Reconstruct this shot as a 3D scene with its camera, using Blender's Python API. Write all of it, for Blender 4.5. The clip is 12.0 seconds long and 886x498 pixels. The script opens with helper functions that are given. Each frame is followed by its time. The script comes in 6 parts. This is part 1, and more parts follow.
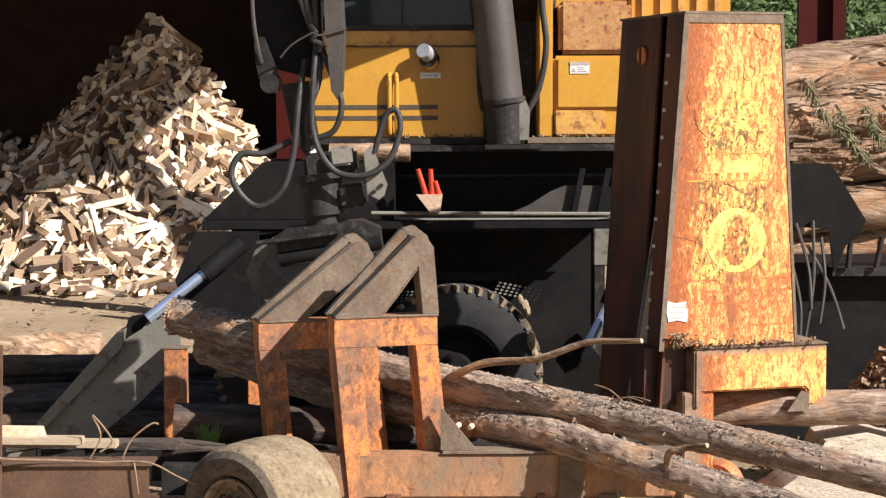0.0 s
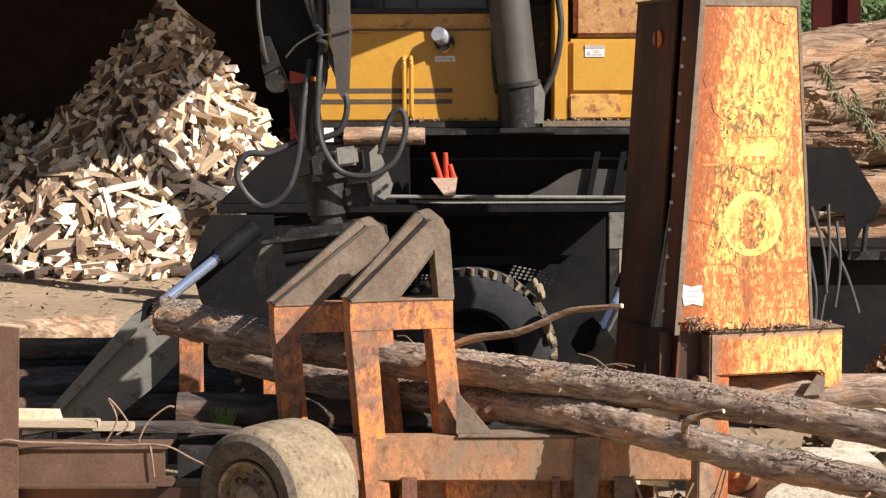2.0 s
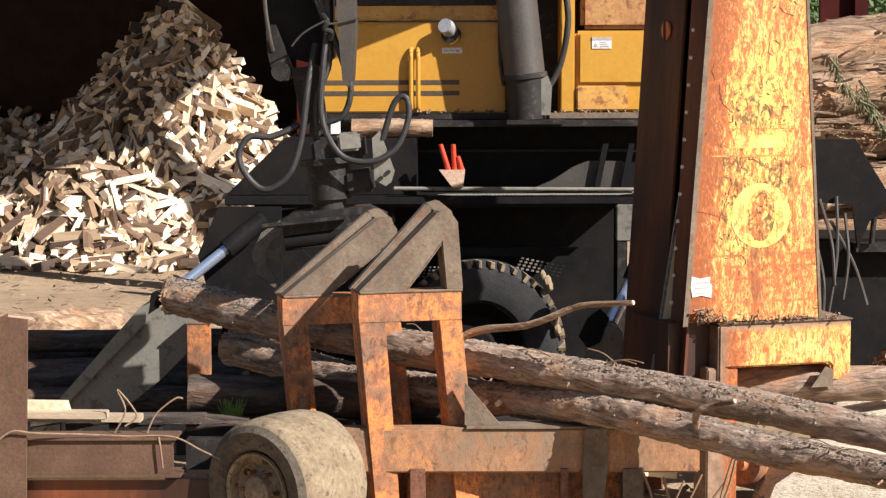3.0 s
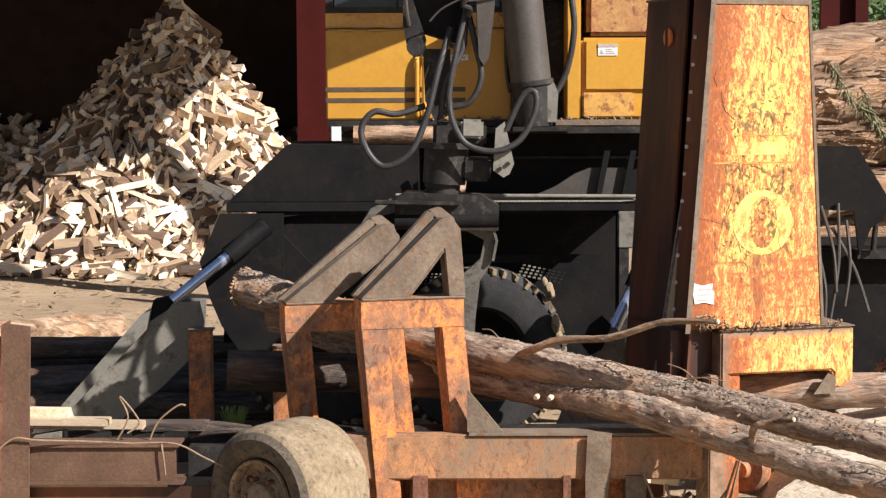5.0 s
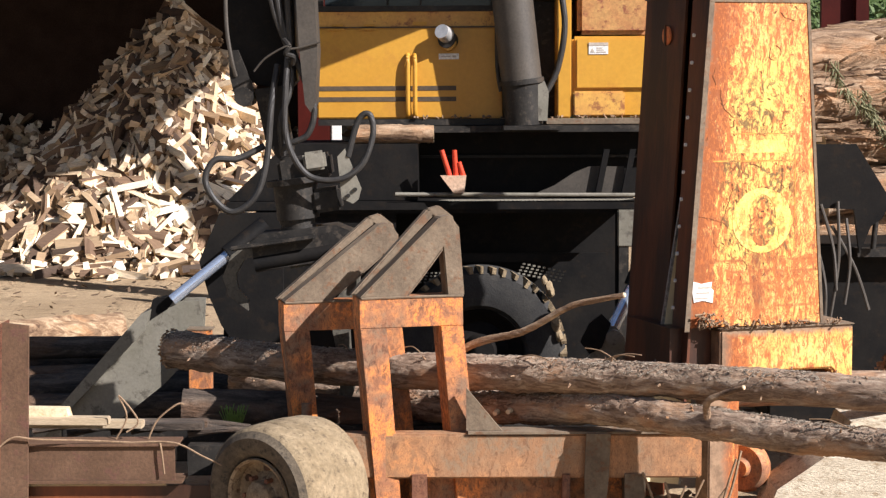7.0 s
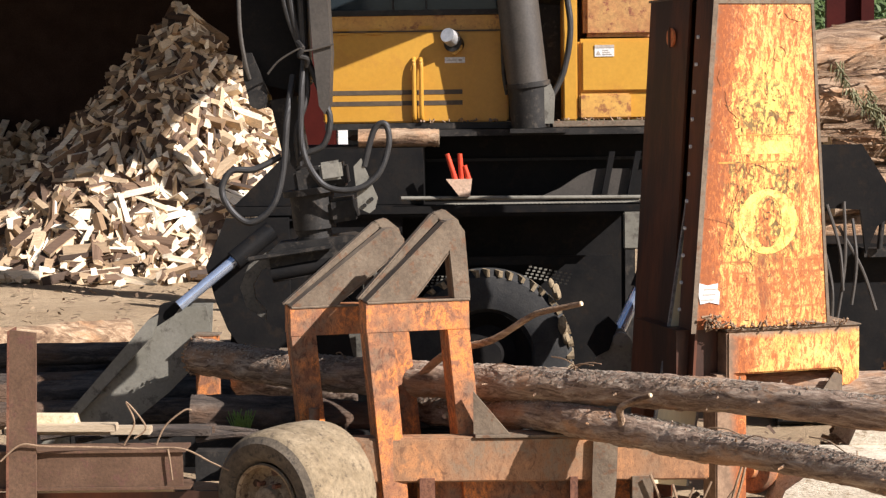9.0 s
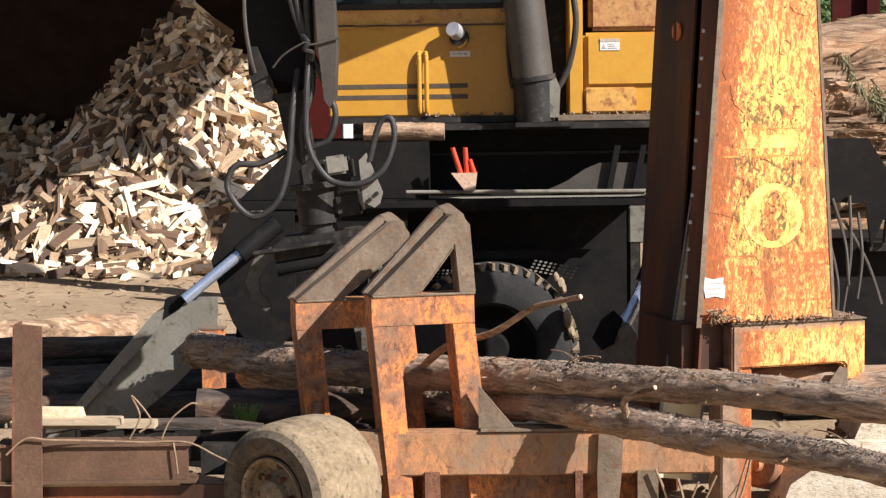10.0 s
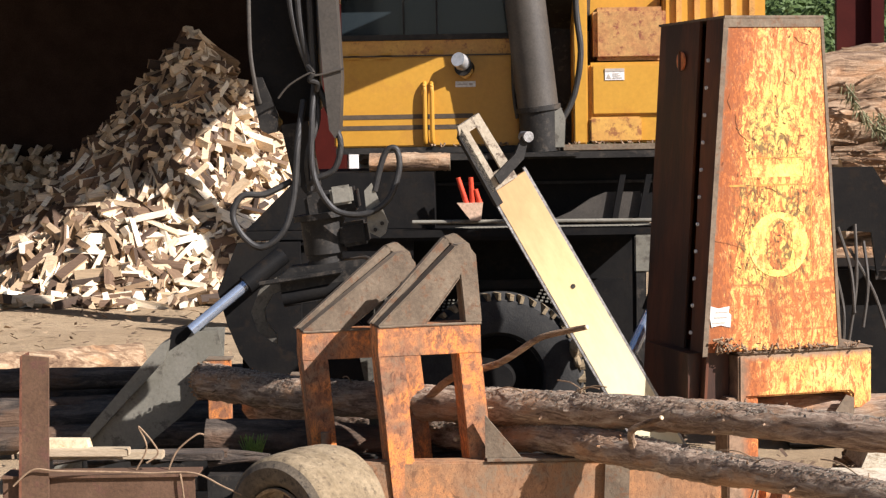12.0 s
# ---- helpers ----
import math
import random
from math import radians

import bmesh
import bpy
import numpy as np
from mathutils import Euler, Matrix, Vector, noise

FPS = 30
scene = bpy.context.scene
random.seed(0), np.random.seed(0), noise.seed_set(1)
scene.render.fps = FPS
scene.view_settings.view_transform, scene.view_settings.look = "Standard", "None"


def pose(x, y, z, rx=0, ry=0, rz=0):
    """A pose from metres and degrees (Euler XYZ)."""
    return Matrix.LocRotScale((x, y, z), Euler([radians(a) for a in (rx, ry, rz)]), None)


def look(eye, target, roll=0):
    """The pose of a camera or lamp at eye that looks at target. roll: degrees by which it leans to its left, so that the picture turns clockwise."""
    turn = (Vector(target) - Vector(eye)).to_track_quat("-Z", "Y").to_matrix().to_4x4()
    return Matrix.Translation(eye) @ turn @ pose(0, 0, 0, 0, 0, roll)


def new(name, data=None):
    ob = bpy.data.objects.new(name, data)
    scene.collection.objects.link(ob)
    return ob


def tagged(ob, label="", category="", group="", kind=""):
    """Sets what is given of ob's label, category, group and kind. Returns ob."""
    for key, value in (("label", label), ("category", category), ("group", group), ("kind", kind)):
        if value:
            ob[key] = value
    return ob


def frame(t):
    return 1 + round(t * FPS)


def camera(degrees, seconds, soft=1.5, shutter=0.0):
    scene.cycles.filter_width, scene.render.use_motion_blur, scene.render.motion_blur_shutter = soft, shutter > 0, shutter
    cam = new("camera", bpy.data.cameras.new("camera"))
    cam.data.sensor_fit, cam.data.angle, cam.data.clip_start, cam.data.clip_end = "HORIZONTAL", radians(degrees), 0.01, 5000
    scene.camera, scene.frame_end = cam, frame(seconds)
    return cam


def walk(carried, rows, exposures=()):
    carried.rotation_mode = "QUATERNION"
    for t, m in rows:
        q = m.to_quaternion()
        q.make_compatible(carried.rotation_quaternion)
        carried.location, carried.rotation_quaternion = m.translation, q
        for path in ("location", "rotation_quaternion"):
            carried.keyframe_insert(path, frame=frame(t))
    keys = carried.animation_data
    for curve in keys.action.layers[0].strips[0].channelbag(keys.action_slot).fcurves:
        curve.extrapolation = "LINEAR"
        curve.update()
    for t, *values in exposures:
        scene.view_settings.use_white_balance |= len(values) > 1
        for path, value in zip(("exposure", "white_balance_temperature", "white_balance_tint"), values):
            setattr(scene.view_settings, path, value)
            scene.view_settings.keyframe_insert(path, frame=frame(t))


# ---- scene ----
cam = camera(28.0, 12.0, soft=1.3)
PATH = [
    (0, (0.102, 0.893, 2.406), (0.107, 2.886, 2.25), -0.2),
    (0.5, (0.1, 0.89, 2.402), (0.104, 2.884, 2.24), -0.0),
    (1, (0.104, 0.904, 2.402), (0.109, 2.896, 2.224), 0.1),
    (1.5, (0.097, 0.9, 2.393), (0.098, 2.892, 2.213), -0.1),
    (2, (0.08, 0.898, 2.403), (0.072, 2.89, 2.229), -0.2),
    (2.5, (0.072, 0.903, 2.398), (0.059, 2.894, 2.215), -0.2),
    (4.5, (0.044, 0.9, 2.389), (0.029, 2.892, 2.216), -0.2),
    (5, (0.045, 0.901, 2.394), (0.032, 2.894, 2.22), -0.2),
    (5.5, (0.051, 0.909, 2.391), (0.036, 2.9, 2.212), -0.1),
    (6, (0.049, 0.902, 2.393), (0.038, 2.893, 2.205), -0.2),
    (6.5, (0.046, 0.899, 2.392), (0.03, 2.891, 2.216), -0.3),
    (7, (0.066, 0.904, 2.386), (0.05, 2.897, 2.212), -0.3),
    (9, (0.078, 0.896, 2.394), (0.053, 2.888, 2.223), -0.8),
    (9.5, (0.079, 0.9, 2.394), (0.051, 2.893, 2.227), -0.7),
    (10, (0.078, 0.897, 2.395), (0.047, 2.889, 2.217), -0.8),
    (10.5, (0.077, 0.899, 2.395), (0.046, 2.891, 2.212), -0.9),
    (11, (0.079, 0.892, 2.397), (0.047, 2.884, 2.22), -0.9),
    (11.5, (0.08, 0.894, 2.399), (0.048, 2.887, 2.234), -1.0),
    (12, (0.077, 0.879, 2.4), (0.04, 2.873, 2.255), -1.0),
]
walk(cam, [(t, look(eye, target, roll)) for t, eye, target, roll in PATH], exposures=[(0, 0.86, 6340, 16), (12, 0.86, 6340, 16)])

# ---------------------------------------------------------------- light
SUN_EL, SUN_AZ = radians(35.5), radians(123)      # azimuth clockwise from +y
sun_to = Vector((math.sin(SUN_AZ) * math.cos(SUN_EL), math.cos(SUN_AZ) * math.cos(SUN_EL), math.sin(SUN_EL)))
world = bpy.data.worlds.new("sky")
scene.world = world
world.use_nodes = True
wn = world.node_tree
sky = wn.nodes.new("ShaderNodeTexSky")
sky.sky_type, sky.sun_disc = "NISHITA", False
sky.sun_elevation, sky.sun_rotation = SUN_EL, SUN_AZ
wn.links.new(sky.outputs[0], wn.nodes["Background"].inputs[0])
wn.nodes["Background"].inputs[1].default_value = 0.044
sun = new("sun", bpy.data.lights.new("sun", "SUN"))
sun.data.energy, sun.data.angle, sun.data.color = 5.0, radians(0.5), (1.0, 0.965, 0.91)
sun.matrix_world = look(sun_to * 60, (0, 0, 0))


# ---------------------------------------------------------------- materials
def node_mat(name):
    m = bpy.data.materials.new(name)
    m.use_nodes = True
    return m, m.node_tree.nodes, m.node_tree.links, m.node_tree.nodes["Principled BSDF"]


def noise_node(n, l, scale, detail=6, rough=0.6, stretch=(1, 1, 1), coords="Object", dist=0.0):
    tc, mp, nz = n.new("ShaderNodeTexCoord"), n.new("ShaderNodeMapping"), n.new("ShaderNodeTexNoise")
    mp.inputs["Scale"].default_value = stretch
    nz.inputs["Scale"].default_value, nz.inputs["Detail"].default_value = scale, detail
    nz.inputs["Roughness"].default_value, nz.inputs["Distortion"].default_value = rough, dist
    l.new(tc.outputs[coords], mp.inputs[0])
    l.new(mp.outputs[0], nz.inputs["Vector"])
    return nz.outputs["Fac"]


def ramp(n, l, fac, stops):
    r = n.new("ShaderNodeValToRGB")
    while len(r.color_ramp.elements) < len(stops):
        r.color_ramp.elements.new(0.5)
    for e, (p, c) in zip(r.color_ramp.elements, stops):
        e.position, e.color = p, (*c, 1) if len(c) == 3 else (c[0], c[0], c[0], 1)
    l.new(fac, r.inputs[0])
    return r.outputs[0]


def mix(n, l, fac, a, b, mode="MIX"):
    x = n.new("ShaderNodeMix")
    x.data_type, x.blend_type = "RGBA", mode
    for sock, v in ((x.inputs["Factor"], fac), (x.inputs["A"], a), (x.inputs["B"], b)):
        if isinstance(v, (int, float)):
            sock.default_value = v
        elif isinstance(v, tuple):
            sock.default_value = (*v, 1)
        else:
            l.new(v, sock)
    return x.outputs["Result"]


def bump(n, l, bsdf, fac, strength, dist=0.01):
    b = n.new("ShaderNodeBump")
    b.inputs["Strength"].default_value, b.inputs["Distance"].default_value = strength, dist
    l.new(fac, b.inputs["Height"])
    l.new(b.outputs[0], bsdf.inputs["Normal"])


def simple(name, c1, c2, scale=6, rough=0.7, metal=0.0, grain=60, bumpy=0.3, stretch=(1, 1, 1), third=None, spread=(0.35, 0.65), gw=0.7, spec=0.5):
    """Two tones in patches, a fine grain over them, and a little relief."""
    m, n, l, b = node_mat(name)
    big = noise_node(n, l, scale, 5, 0.65, stretch)
    col = ramp(n, l, big, [(spread[0], c1), (spread[1], c2)])
    fine = noise_node(n, l, grain, 4, 0.7, stretch)
    if third:
        col = mix(n, l, ramp(n, l, noise_node(n, l, scale * 2.7, 6, 0.75, stretch), [(0.54, (0.0,)), (0.62, (1.0,))]), col, third)
    col = mix(n, l, gw, col, ramp(n, l, fine, [(0.3, (0.55,)), (0.7, (1.25,))]), "MULTIPLY")
    l.new(col, b.inputs["Base Color"])
    b.inputs["Roughness"].default_value, b.inputs["Metallic"].default_value = rough, metal
    b.inputs["Specular IOR Level"].default_value = spec
    bump(n, l, b, fine, bumpy, 0.006)
    return m


def rusty(name, paint, paint2, rust, dark, scale=5.0, cover=0.5, rough=0.6, streak=3.0, fine=24, run=0.45, big=0.5):
    """Old paint in two shades, rust eating into it in flakes and running down in streaks, dark scratches."""
    m, n, l, b = node_mat(name)
    tone = ramp(n, l, noise_node(n, l, scale * big, 4, 0.55), [(0.40, paint), (0.60, paint2)])
    flakes = noise_node(n, l, scale * 2.2, 9, 0.74, (1, 1, 0.85), dist=0.25)
    runs = noise_node(n, l, scale, 6, 0.7, (streak, streak, 0.35))
    both = mix(n, l, run, flakes, runs)
    f = ramp(n, l, both, [(cover - 0.05, (0.0,)), (cover + 0.05, (1.0,))])
    col = mix(n, l, f, tone, rust)
    g = ramp(n, l, noise_node(n, l, fine, 8, 0.75, (1, 1, 0.6), dist=1.0), [(0.52, (0.0,)), (0.60, (1.0,))])
    where = ramp(n, l, noise_node(n, l, scale * 0.45, 4, 0.6), [(0.42, (0.12,)), (0.62, (1.0,))])
    g = mix(n, l, 1.0, g, where, "MULTIPLY")
    col = mix(n, l, g, col, dark)
    veins = noise_node(n, l, scale * 1.6, 4, 0.6, (1.6, 1.6, 0.8), dist=2.2)
    v = ramp(n, l, veins, [(0.478, (0.0,)), (0.5, (0.9,)), (0.522, (0.0,))])
    col = mix(n, l, v, col, dark)
    thin = noise_node(n, l, scale * 3.1, 5, 0.65, (1.2, 1.2, 0.7), dist=3.0)
    col = mix(n, l, ramp(n, l, thin, [(0.47, (0.0,)), (0.487, (0.75,)), (0.505, (0.0,))]), col, tuple(0.5 * (p + q) for p, q in zip(rust, dark)))
    col = mix(n, l, ramp(n, l, noise_node(n, l, fine * 6, 5, 0.7), [(0.6, (0.0,)), (0.66, (0.8,))]), col, rust)
    l.new(col, b.inputs["Base Color"])
    l.new(ramp(n, l, both, [(0.4, (rough - 0.15,)), (0.6, (0.9,))]), b.inputs["Roughness"])
    bump(n, l, b, both, 0.35, 0.008)
    return m


M = {}
def plate_paint(name, edge, lean, top, printed):
    """Yellow and orange paint on the saw's plates: a net of rust, flecks, dusty borders; on the front plate a worn print."""
    m, n, l, b = node_mat(name)
    tc, sp = n.new("ShaderNodeTexCoord"), n.new("ShaderNodeSeparateXYZ")
    l.new(tc.outputs["Object"], sp.inputs[0])

    def math_node(op, *args):
        x = n.new("ShaderNodeMath")
        x.operation = op
        for k, v in enumerate(args):
            if isinstance(v, (int, float)):
                x.inputs[k].default_value = v
            else:
                l.new(v, x.inputs[k])
        return x.outputs[0]

    def step(v, lo, hi):
        x = n.new("ShaderNodeMapRange")
        x.inputs["From Min"].default_value, x.inputs["From Max"].default_value = lo, hi
        l.new(v, x.inputs["Value"])
        return x.outputs["Result"]

    def both(a, c):
        return math_node("MULTIPLY", a, c)
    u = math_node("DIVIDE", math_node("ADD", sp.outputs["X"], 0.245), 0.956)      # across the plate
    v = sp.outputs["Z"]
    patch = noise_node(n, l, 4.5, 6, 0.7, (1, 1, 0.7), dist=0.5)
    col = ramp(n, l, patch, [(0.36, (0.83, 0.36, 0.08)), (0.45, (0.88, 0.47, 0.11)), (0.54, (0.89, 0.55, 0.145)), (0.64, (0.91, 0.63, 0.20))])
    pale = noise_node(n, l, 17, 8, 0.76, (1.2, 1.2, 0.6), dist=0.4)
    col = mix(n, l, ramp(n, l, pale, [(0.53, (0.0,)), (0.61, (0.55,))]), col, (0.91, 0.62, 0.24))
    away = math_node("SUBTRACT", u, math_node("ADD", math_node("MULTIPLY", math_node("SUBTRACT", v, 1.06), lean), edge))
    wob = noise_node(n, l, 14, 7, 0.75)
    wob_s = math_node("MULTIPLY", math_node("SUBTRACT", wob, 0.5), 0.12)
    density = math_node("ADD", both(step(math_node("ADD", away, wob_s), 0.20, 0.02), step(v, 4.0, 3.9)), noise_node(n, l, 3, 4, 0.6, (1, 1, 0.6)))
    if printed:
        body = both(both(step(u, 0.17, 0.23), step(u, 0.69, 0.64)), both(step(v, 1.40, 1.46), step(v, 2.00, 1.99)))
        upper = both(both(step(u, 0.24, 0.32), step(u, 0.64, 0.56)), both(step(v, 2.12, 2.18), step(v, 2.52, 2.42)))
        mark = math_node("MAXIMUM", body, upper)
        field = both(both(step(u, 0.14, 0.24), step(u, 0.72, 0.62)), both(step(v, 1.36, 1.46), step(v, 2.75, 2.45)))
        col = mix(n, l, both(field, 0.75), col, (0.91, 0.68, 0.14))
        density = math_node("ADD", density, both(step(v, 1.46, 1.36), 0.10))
    # a net of rust lines, coarse and fine
    for scale, wide, amount, tint in ((7, 0.020, 0.85, (0.44, 0.13, 0.035)), (15, 0.030, 0.8, (0.55, 0.17, 0.045)), (32, 0.035, 0.6, (0.55, 0.18, 0.05))):
        net = math_node("ABSOLUTE", math_node("SUBTRACT", noise_node(n, l, scale, 4, 0.65, (1.25, 1.25, 0.7), dist=1.6), 0.5))
        line = both(step(net, wide, wide * 0.3), both(step(density, 0.28, 0.55), amount))
        col = mix(n, l, line, col, tint)
    flecks = math_node("ADD", noise_node(n, l, 19, 9, 0.8, (1.7, 1.7, 0.6), dist=0.5), math_node("MULTIPLY", density, 0.17))
    col = mix(n, l, ramp(n, l, flecks, [(0.588, (0.0,)), (0.615, (0.92,))]), col, (0.47, 0.13, 0.034))
    fine = math_node("ADD", noise_node(n, l, 48, 8, 0.8, (1.3, 1.3, 0.6), dist=0.8), math_node("MULTIPLY", density, 0.14))
    col = mix(n, l, ramp(n, l, fine, [(0.60, (0.0,)), (0.66, (0.9,))]), col, (0.27, 0.08, 0.024))
    if printed:
        ink = both(mark, ramp(n, l, noise_node(n, l, 15, 9, 0.78, (1.3, 1.3, 0.8), dist=1.2), [(0.51, (0.0,)), (0.56, (0.9,))]))
        col = mix(n, l, ink, col, (0.13, 0.075, 0.022))
        run = both(both(step(math_node("ABSOLUTE", math_node("SUBTRACT", u, 0.44)), 0.085, 0.02), step(v, 1.12, 1.2)), both(step(v, 1.62, 1.44), step(noise_node(n, l, 12, 8, 0.75, (1.6, 1.6, 0.4)), 0.42, 0.56)))
        col = mix(n, l, both(run, 0.85), col, (0.21, 0.065, 0.022))
        for z in (1.435, 1.37, 1.30, 1.17):
            scrape = both(step(math_node("ABSOLUTE", math_node("SUBTRACT", math_node("ADD", v, both(wob_s, 0.12)), z)), 0.009, 0.004), step(noise_node(n, l, 9, 5, 0.7), 0.44, 0.52))
            col = mix(n, l, both(scrape, 0.8), col, (0.36, 0.11, 0.03))
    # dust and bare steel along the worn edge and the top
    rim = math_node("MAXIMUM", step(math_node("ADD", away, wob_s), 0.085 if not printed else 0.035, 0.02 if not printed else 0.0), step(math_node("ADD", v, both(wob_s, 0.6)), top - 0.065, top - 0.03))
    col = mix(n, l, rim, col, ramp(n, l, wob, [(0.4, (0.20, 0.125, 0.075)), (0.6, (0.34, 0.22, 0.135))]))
    l.new(col, b.inputs["Base Color"])
    l.new(ramp(n, l, flecks, [(0.5, (0.45,)), (0.7, (0.88,))]), b.inputs["Roughness"])
    bump(n, l, b, flecks, 0.4, 0.008)
    return m


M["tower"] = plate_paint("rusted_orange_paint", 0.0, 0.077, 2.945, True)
M["base"] = plate_paint("dusty_orange_paint", 0.20, 0.0, 1.06, False)
M["railpaint"] = rusty("dusty_orange_rail", (0.26, 0.185, 0.115), (0.62, 0.27, 0.10), (0.34, 0.18, 0.09), (0.17, 0.08, 0.04), 10.0, 0.51, 0.7, 2.0, 16, 0.3, 0.25)
M["frame"] = rusty("rust_orange_frame", (0.84, 0.28, 0.06), (0.24, 0.145, 0.085), (0.30, 0.13, 0.065), (0.10, 0.045, 0.025), 10.0, 0.515, 0.65, 1.4, 30, 0.25, 0.42)
M["dusty"] = simple("dusty_worn_steel", (0.135, 0.098, 0.064), (0.215, 0.162, 0.108), 6, 0.85, 0, 55, 0.5, third=(0.17, 0.092, 0.05), gw=0.6)
M["brown"] = rusty("brown_rust", (0.20, 0.085, 0.045), (0.26, 0.12, 0.07), (0.15, 0.055, 0.03), (0.06, 0.025, 0.015), 4.0, 0.5, 0.6, 2.5, 22)
# Rust dark enough to carry shade on turned-away faces, reddish for reflected glow
M["inner"] = simple("rust_dark_for_shade", (0.042, 0.017, 0.009), (0.27, 0.075, 0.024), 1.6, 0.5, 0, 40, 0.2, (1, 1, 0.25), gw=0.5, spread=(0.42, 0.72))
M["black"] = simple("black_machine_paint", (0.009, 0.009, 0.0093), (0.017, 0.0155, 0.014), 3, 0.55, 0, 50, 0.2, third=(0.02, 0.016, 0.013), gw=0.4, spec=0.09)
M["grey"] = simple("grey_worn_steel", (0.17, 0.16, 0.125), (0.23, 0.215, 0.175), 3, 0.55, 0.0, 50, 0.2, third=(0.11, 0.098, 0.078), gw=0.4)
M["darkgrey"] = simple("greasy_and_shaded_dark_steel", (0.014, 0.013, 0.012), (0.034, 0.031, 0.027), 5, 0.55, 0.0, 60, 0.3, third=(0.06, 0.05, 0.04), gw=0.5, spec=0.25)
M["yellow"] = simple("yellow_machine_paint", (0.51, 0.25, 0.027), (0.56, 0.295, 0.038), 1.2, 0.42, 0, 30, 0.03, third=(0.50, 0.245, 0.035), gw=0.2)
M["yelworn"] = simple("worn_stained_yellow", (0.66, 0.37, 0.08), (0.50, 0.24, 0.06), 4, 0.55, 0, 45, 0.1, third=(0.30, 0.12, 0.04), gw=0.35)
M["tread"] = simple("dusty_tread", (0.21, 0.155, 0.088), (0.30, 0.23, 0.14), 9, 0.95, 0, 38, 1.0, third=(0.13, 0.095, 0.058))
M["tyrewall"] = simple("dusty_tyre_wall", (0.085, 0.066, 0.045), (0.15, 0.118, 0.08), 9, 0.92, 0, 50, 0.6, third=(0.055, 0.045, 0.034))
M["dull_rubber"] = simple("black_dull_rubber", (0.018, 0.018, 0.018), (0.04, 0.038, 0.034), 6, 0.85, 0, 70, 0.4)
M["rim"] = simple("rusty_cream_rim", (0.36, 0.28, 0.18), (0.22, 0.15, 0.085), 9, 0.7, 0, 60, 0.3, third=(0.10, 0.055, 0.03))
M["hose"] = simple("worn_black_hose", (0.02, 0.019, 0.018), (0.038, 0.035, 0.031), 20, 0.55, 0, 120, 0.2)
M["lampcap"] = simple("dull_aluminium", (0.6, 0.6, 0.58), (0.75, 0.74, 0.72), 9, 0.45, 0.6, 40, 0.1, gw=0.4)
# Blue tint paints the sky's reflection into the chrome
M["chrome"] = simple("chrome_rod", (0.62, 0.72, 0.88), (0.74, 0.82, 0.94), 3, 0.25, 0.8, 30, 0.02, gw=0.2)
def bar_mat():
    m, n, l, b = node_mat("worn_bar_with_sun_glare")
    tc, sp, rg = n.new("ShaderNodeTexCoord"), n.new("ShaderNodeSeparateXYZ"), n.new("ShaderNodeMapRange")
    l.new(tc.outputs["Object"], sp.inputs[0])
    l.new(sp.outputs["Z"], rg.inputs["Value"])
    rg.inputs["From Min"].default_value, rg.inputs["From Max"].default_value = 0.7, 2.1
    # Sun glare painted in: pale towards the foot, tan at the tip
    where = mix(n, l, 0.35, rg.outputs["Result"], noise_node(n, l, 5, 6, 0.7, (1, 1, 0.4)))
    col = ramp(n, l, where, [(0.15, (0.80, 0.70, 0.46)), (0.45, (0.74, 0.58, 0.30)), (0.75, (0.58, 0.36, 0.17))])
    col = mix(n, l, 0.45, col, ramp(n, l, noise_node(n, l, 40, 5, 0.7, (1, 1, 0.25)), [(0.3, (0.75,)), (0.7, (1.1,))]), "MULTIPLY")
    l.new(col, b.inputs["Base Color"])
    b.inputs["Roughness"].default_value, b.inputs["Metallic"].default_value = 0.42, 0.15
    return m


M["bar"] = bar_mat()
M["chain"] = simple("saw_chain", (0.22, 0.21, 0.20), (0.46, 0.45, 0.43), 30, 0.4, 0.7, 120, 0.4)
M["nose"] = simple("tan_painted_bracket", (0.34, 0.28, 0.2), (0.46, 0.39, 0.28), 8, 0.7, 0, 60, 0.3, third=(0.14, 0.1, 0.07))
M["red"] = simple("red_handles", (0.62, 0.05, 0.02), (0.72, 0.08, 0.03), 8, 0.4, 0, 60, 0.1)
M["canvas"] = simple("tan_plastic_cup", (0.55, 0.36, 0.24), (0.65, 0.46, 0.32), 12, 0.7, 0, 60, 0.2)
M["redsteel"] = simple("dark_red_steel", (0.042, 0.0042, 0.0023), (0.062, 0.007, 0.004), 2, 0.6, 0, 40, 0.1, gw=0.3, spec=0.15)
# Sheeting colour held dark to carry the shed's inner shade
M["shed"] = simple("shed_sheeting_shade_dark", (0.04, 0.024, 0.017), (0.06, 0.037, 0.027), 2, 0.9, 0, 40, 0.2, spec=0.03)
M["white"] = simple("white_sticker", (0.75, 0.73, 0.68), (0.8, 0.78, 0.74), 12, 0.5, 0, 60, 0.05)
M["ink"] = simple("faded_print", (0.42, 0.36, 0.30), (0.5, 0.44, 0.37), 12, 0.6, 0, 60, 0.05)
M["decal"] = rusty("yellow_decal_worn", (0.92, 0.75, 0.16), (0.92, 0.80, 0.24), (0.60, 0.24, 0.06), (0.24, 0.10, 0.03), 9, 0.535, 0.5, 2.0, 13)
M["scab"] = simple("dark_rust_scab", (0.10, 0.042, 0.014), (0.26, 0.09, 0.028), 9, 0.8, 0, 60, 0.3)
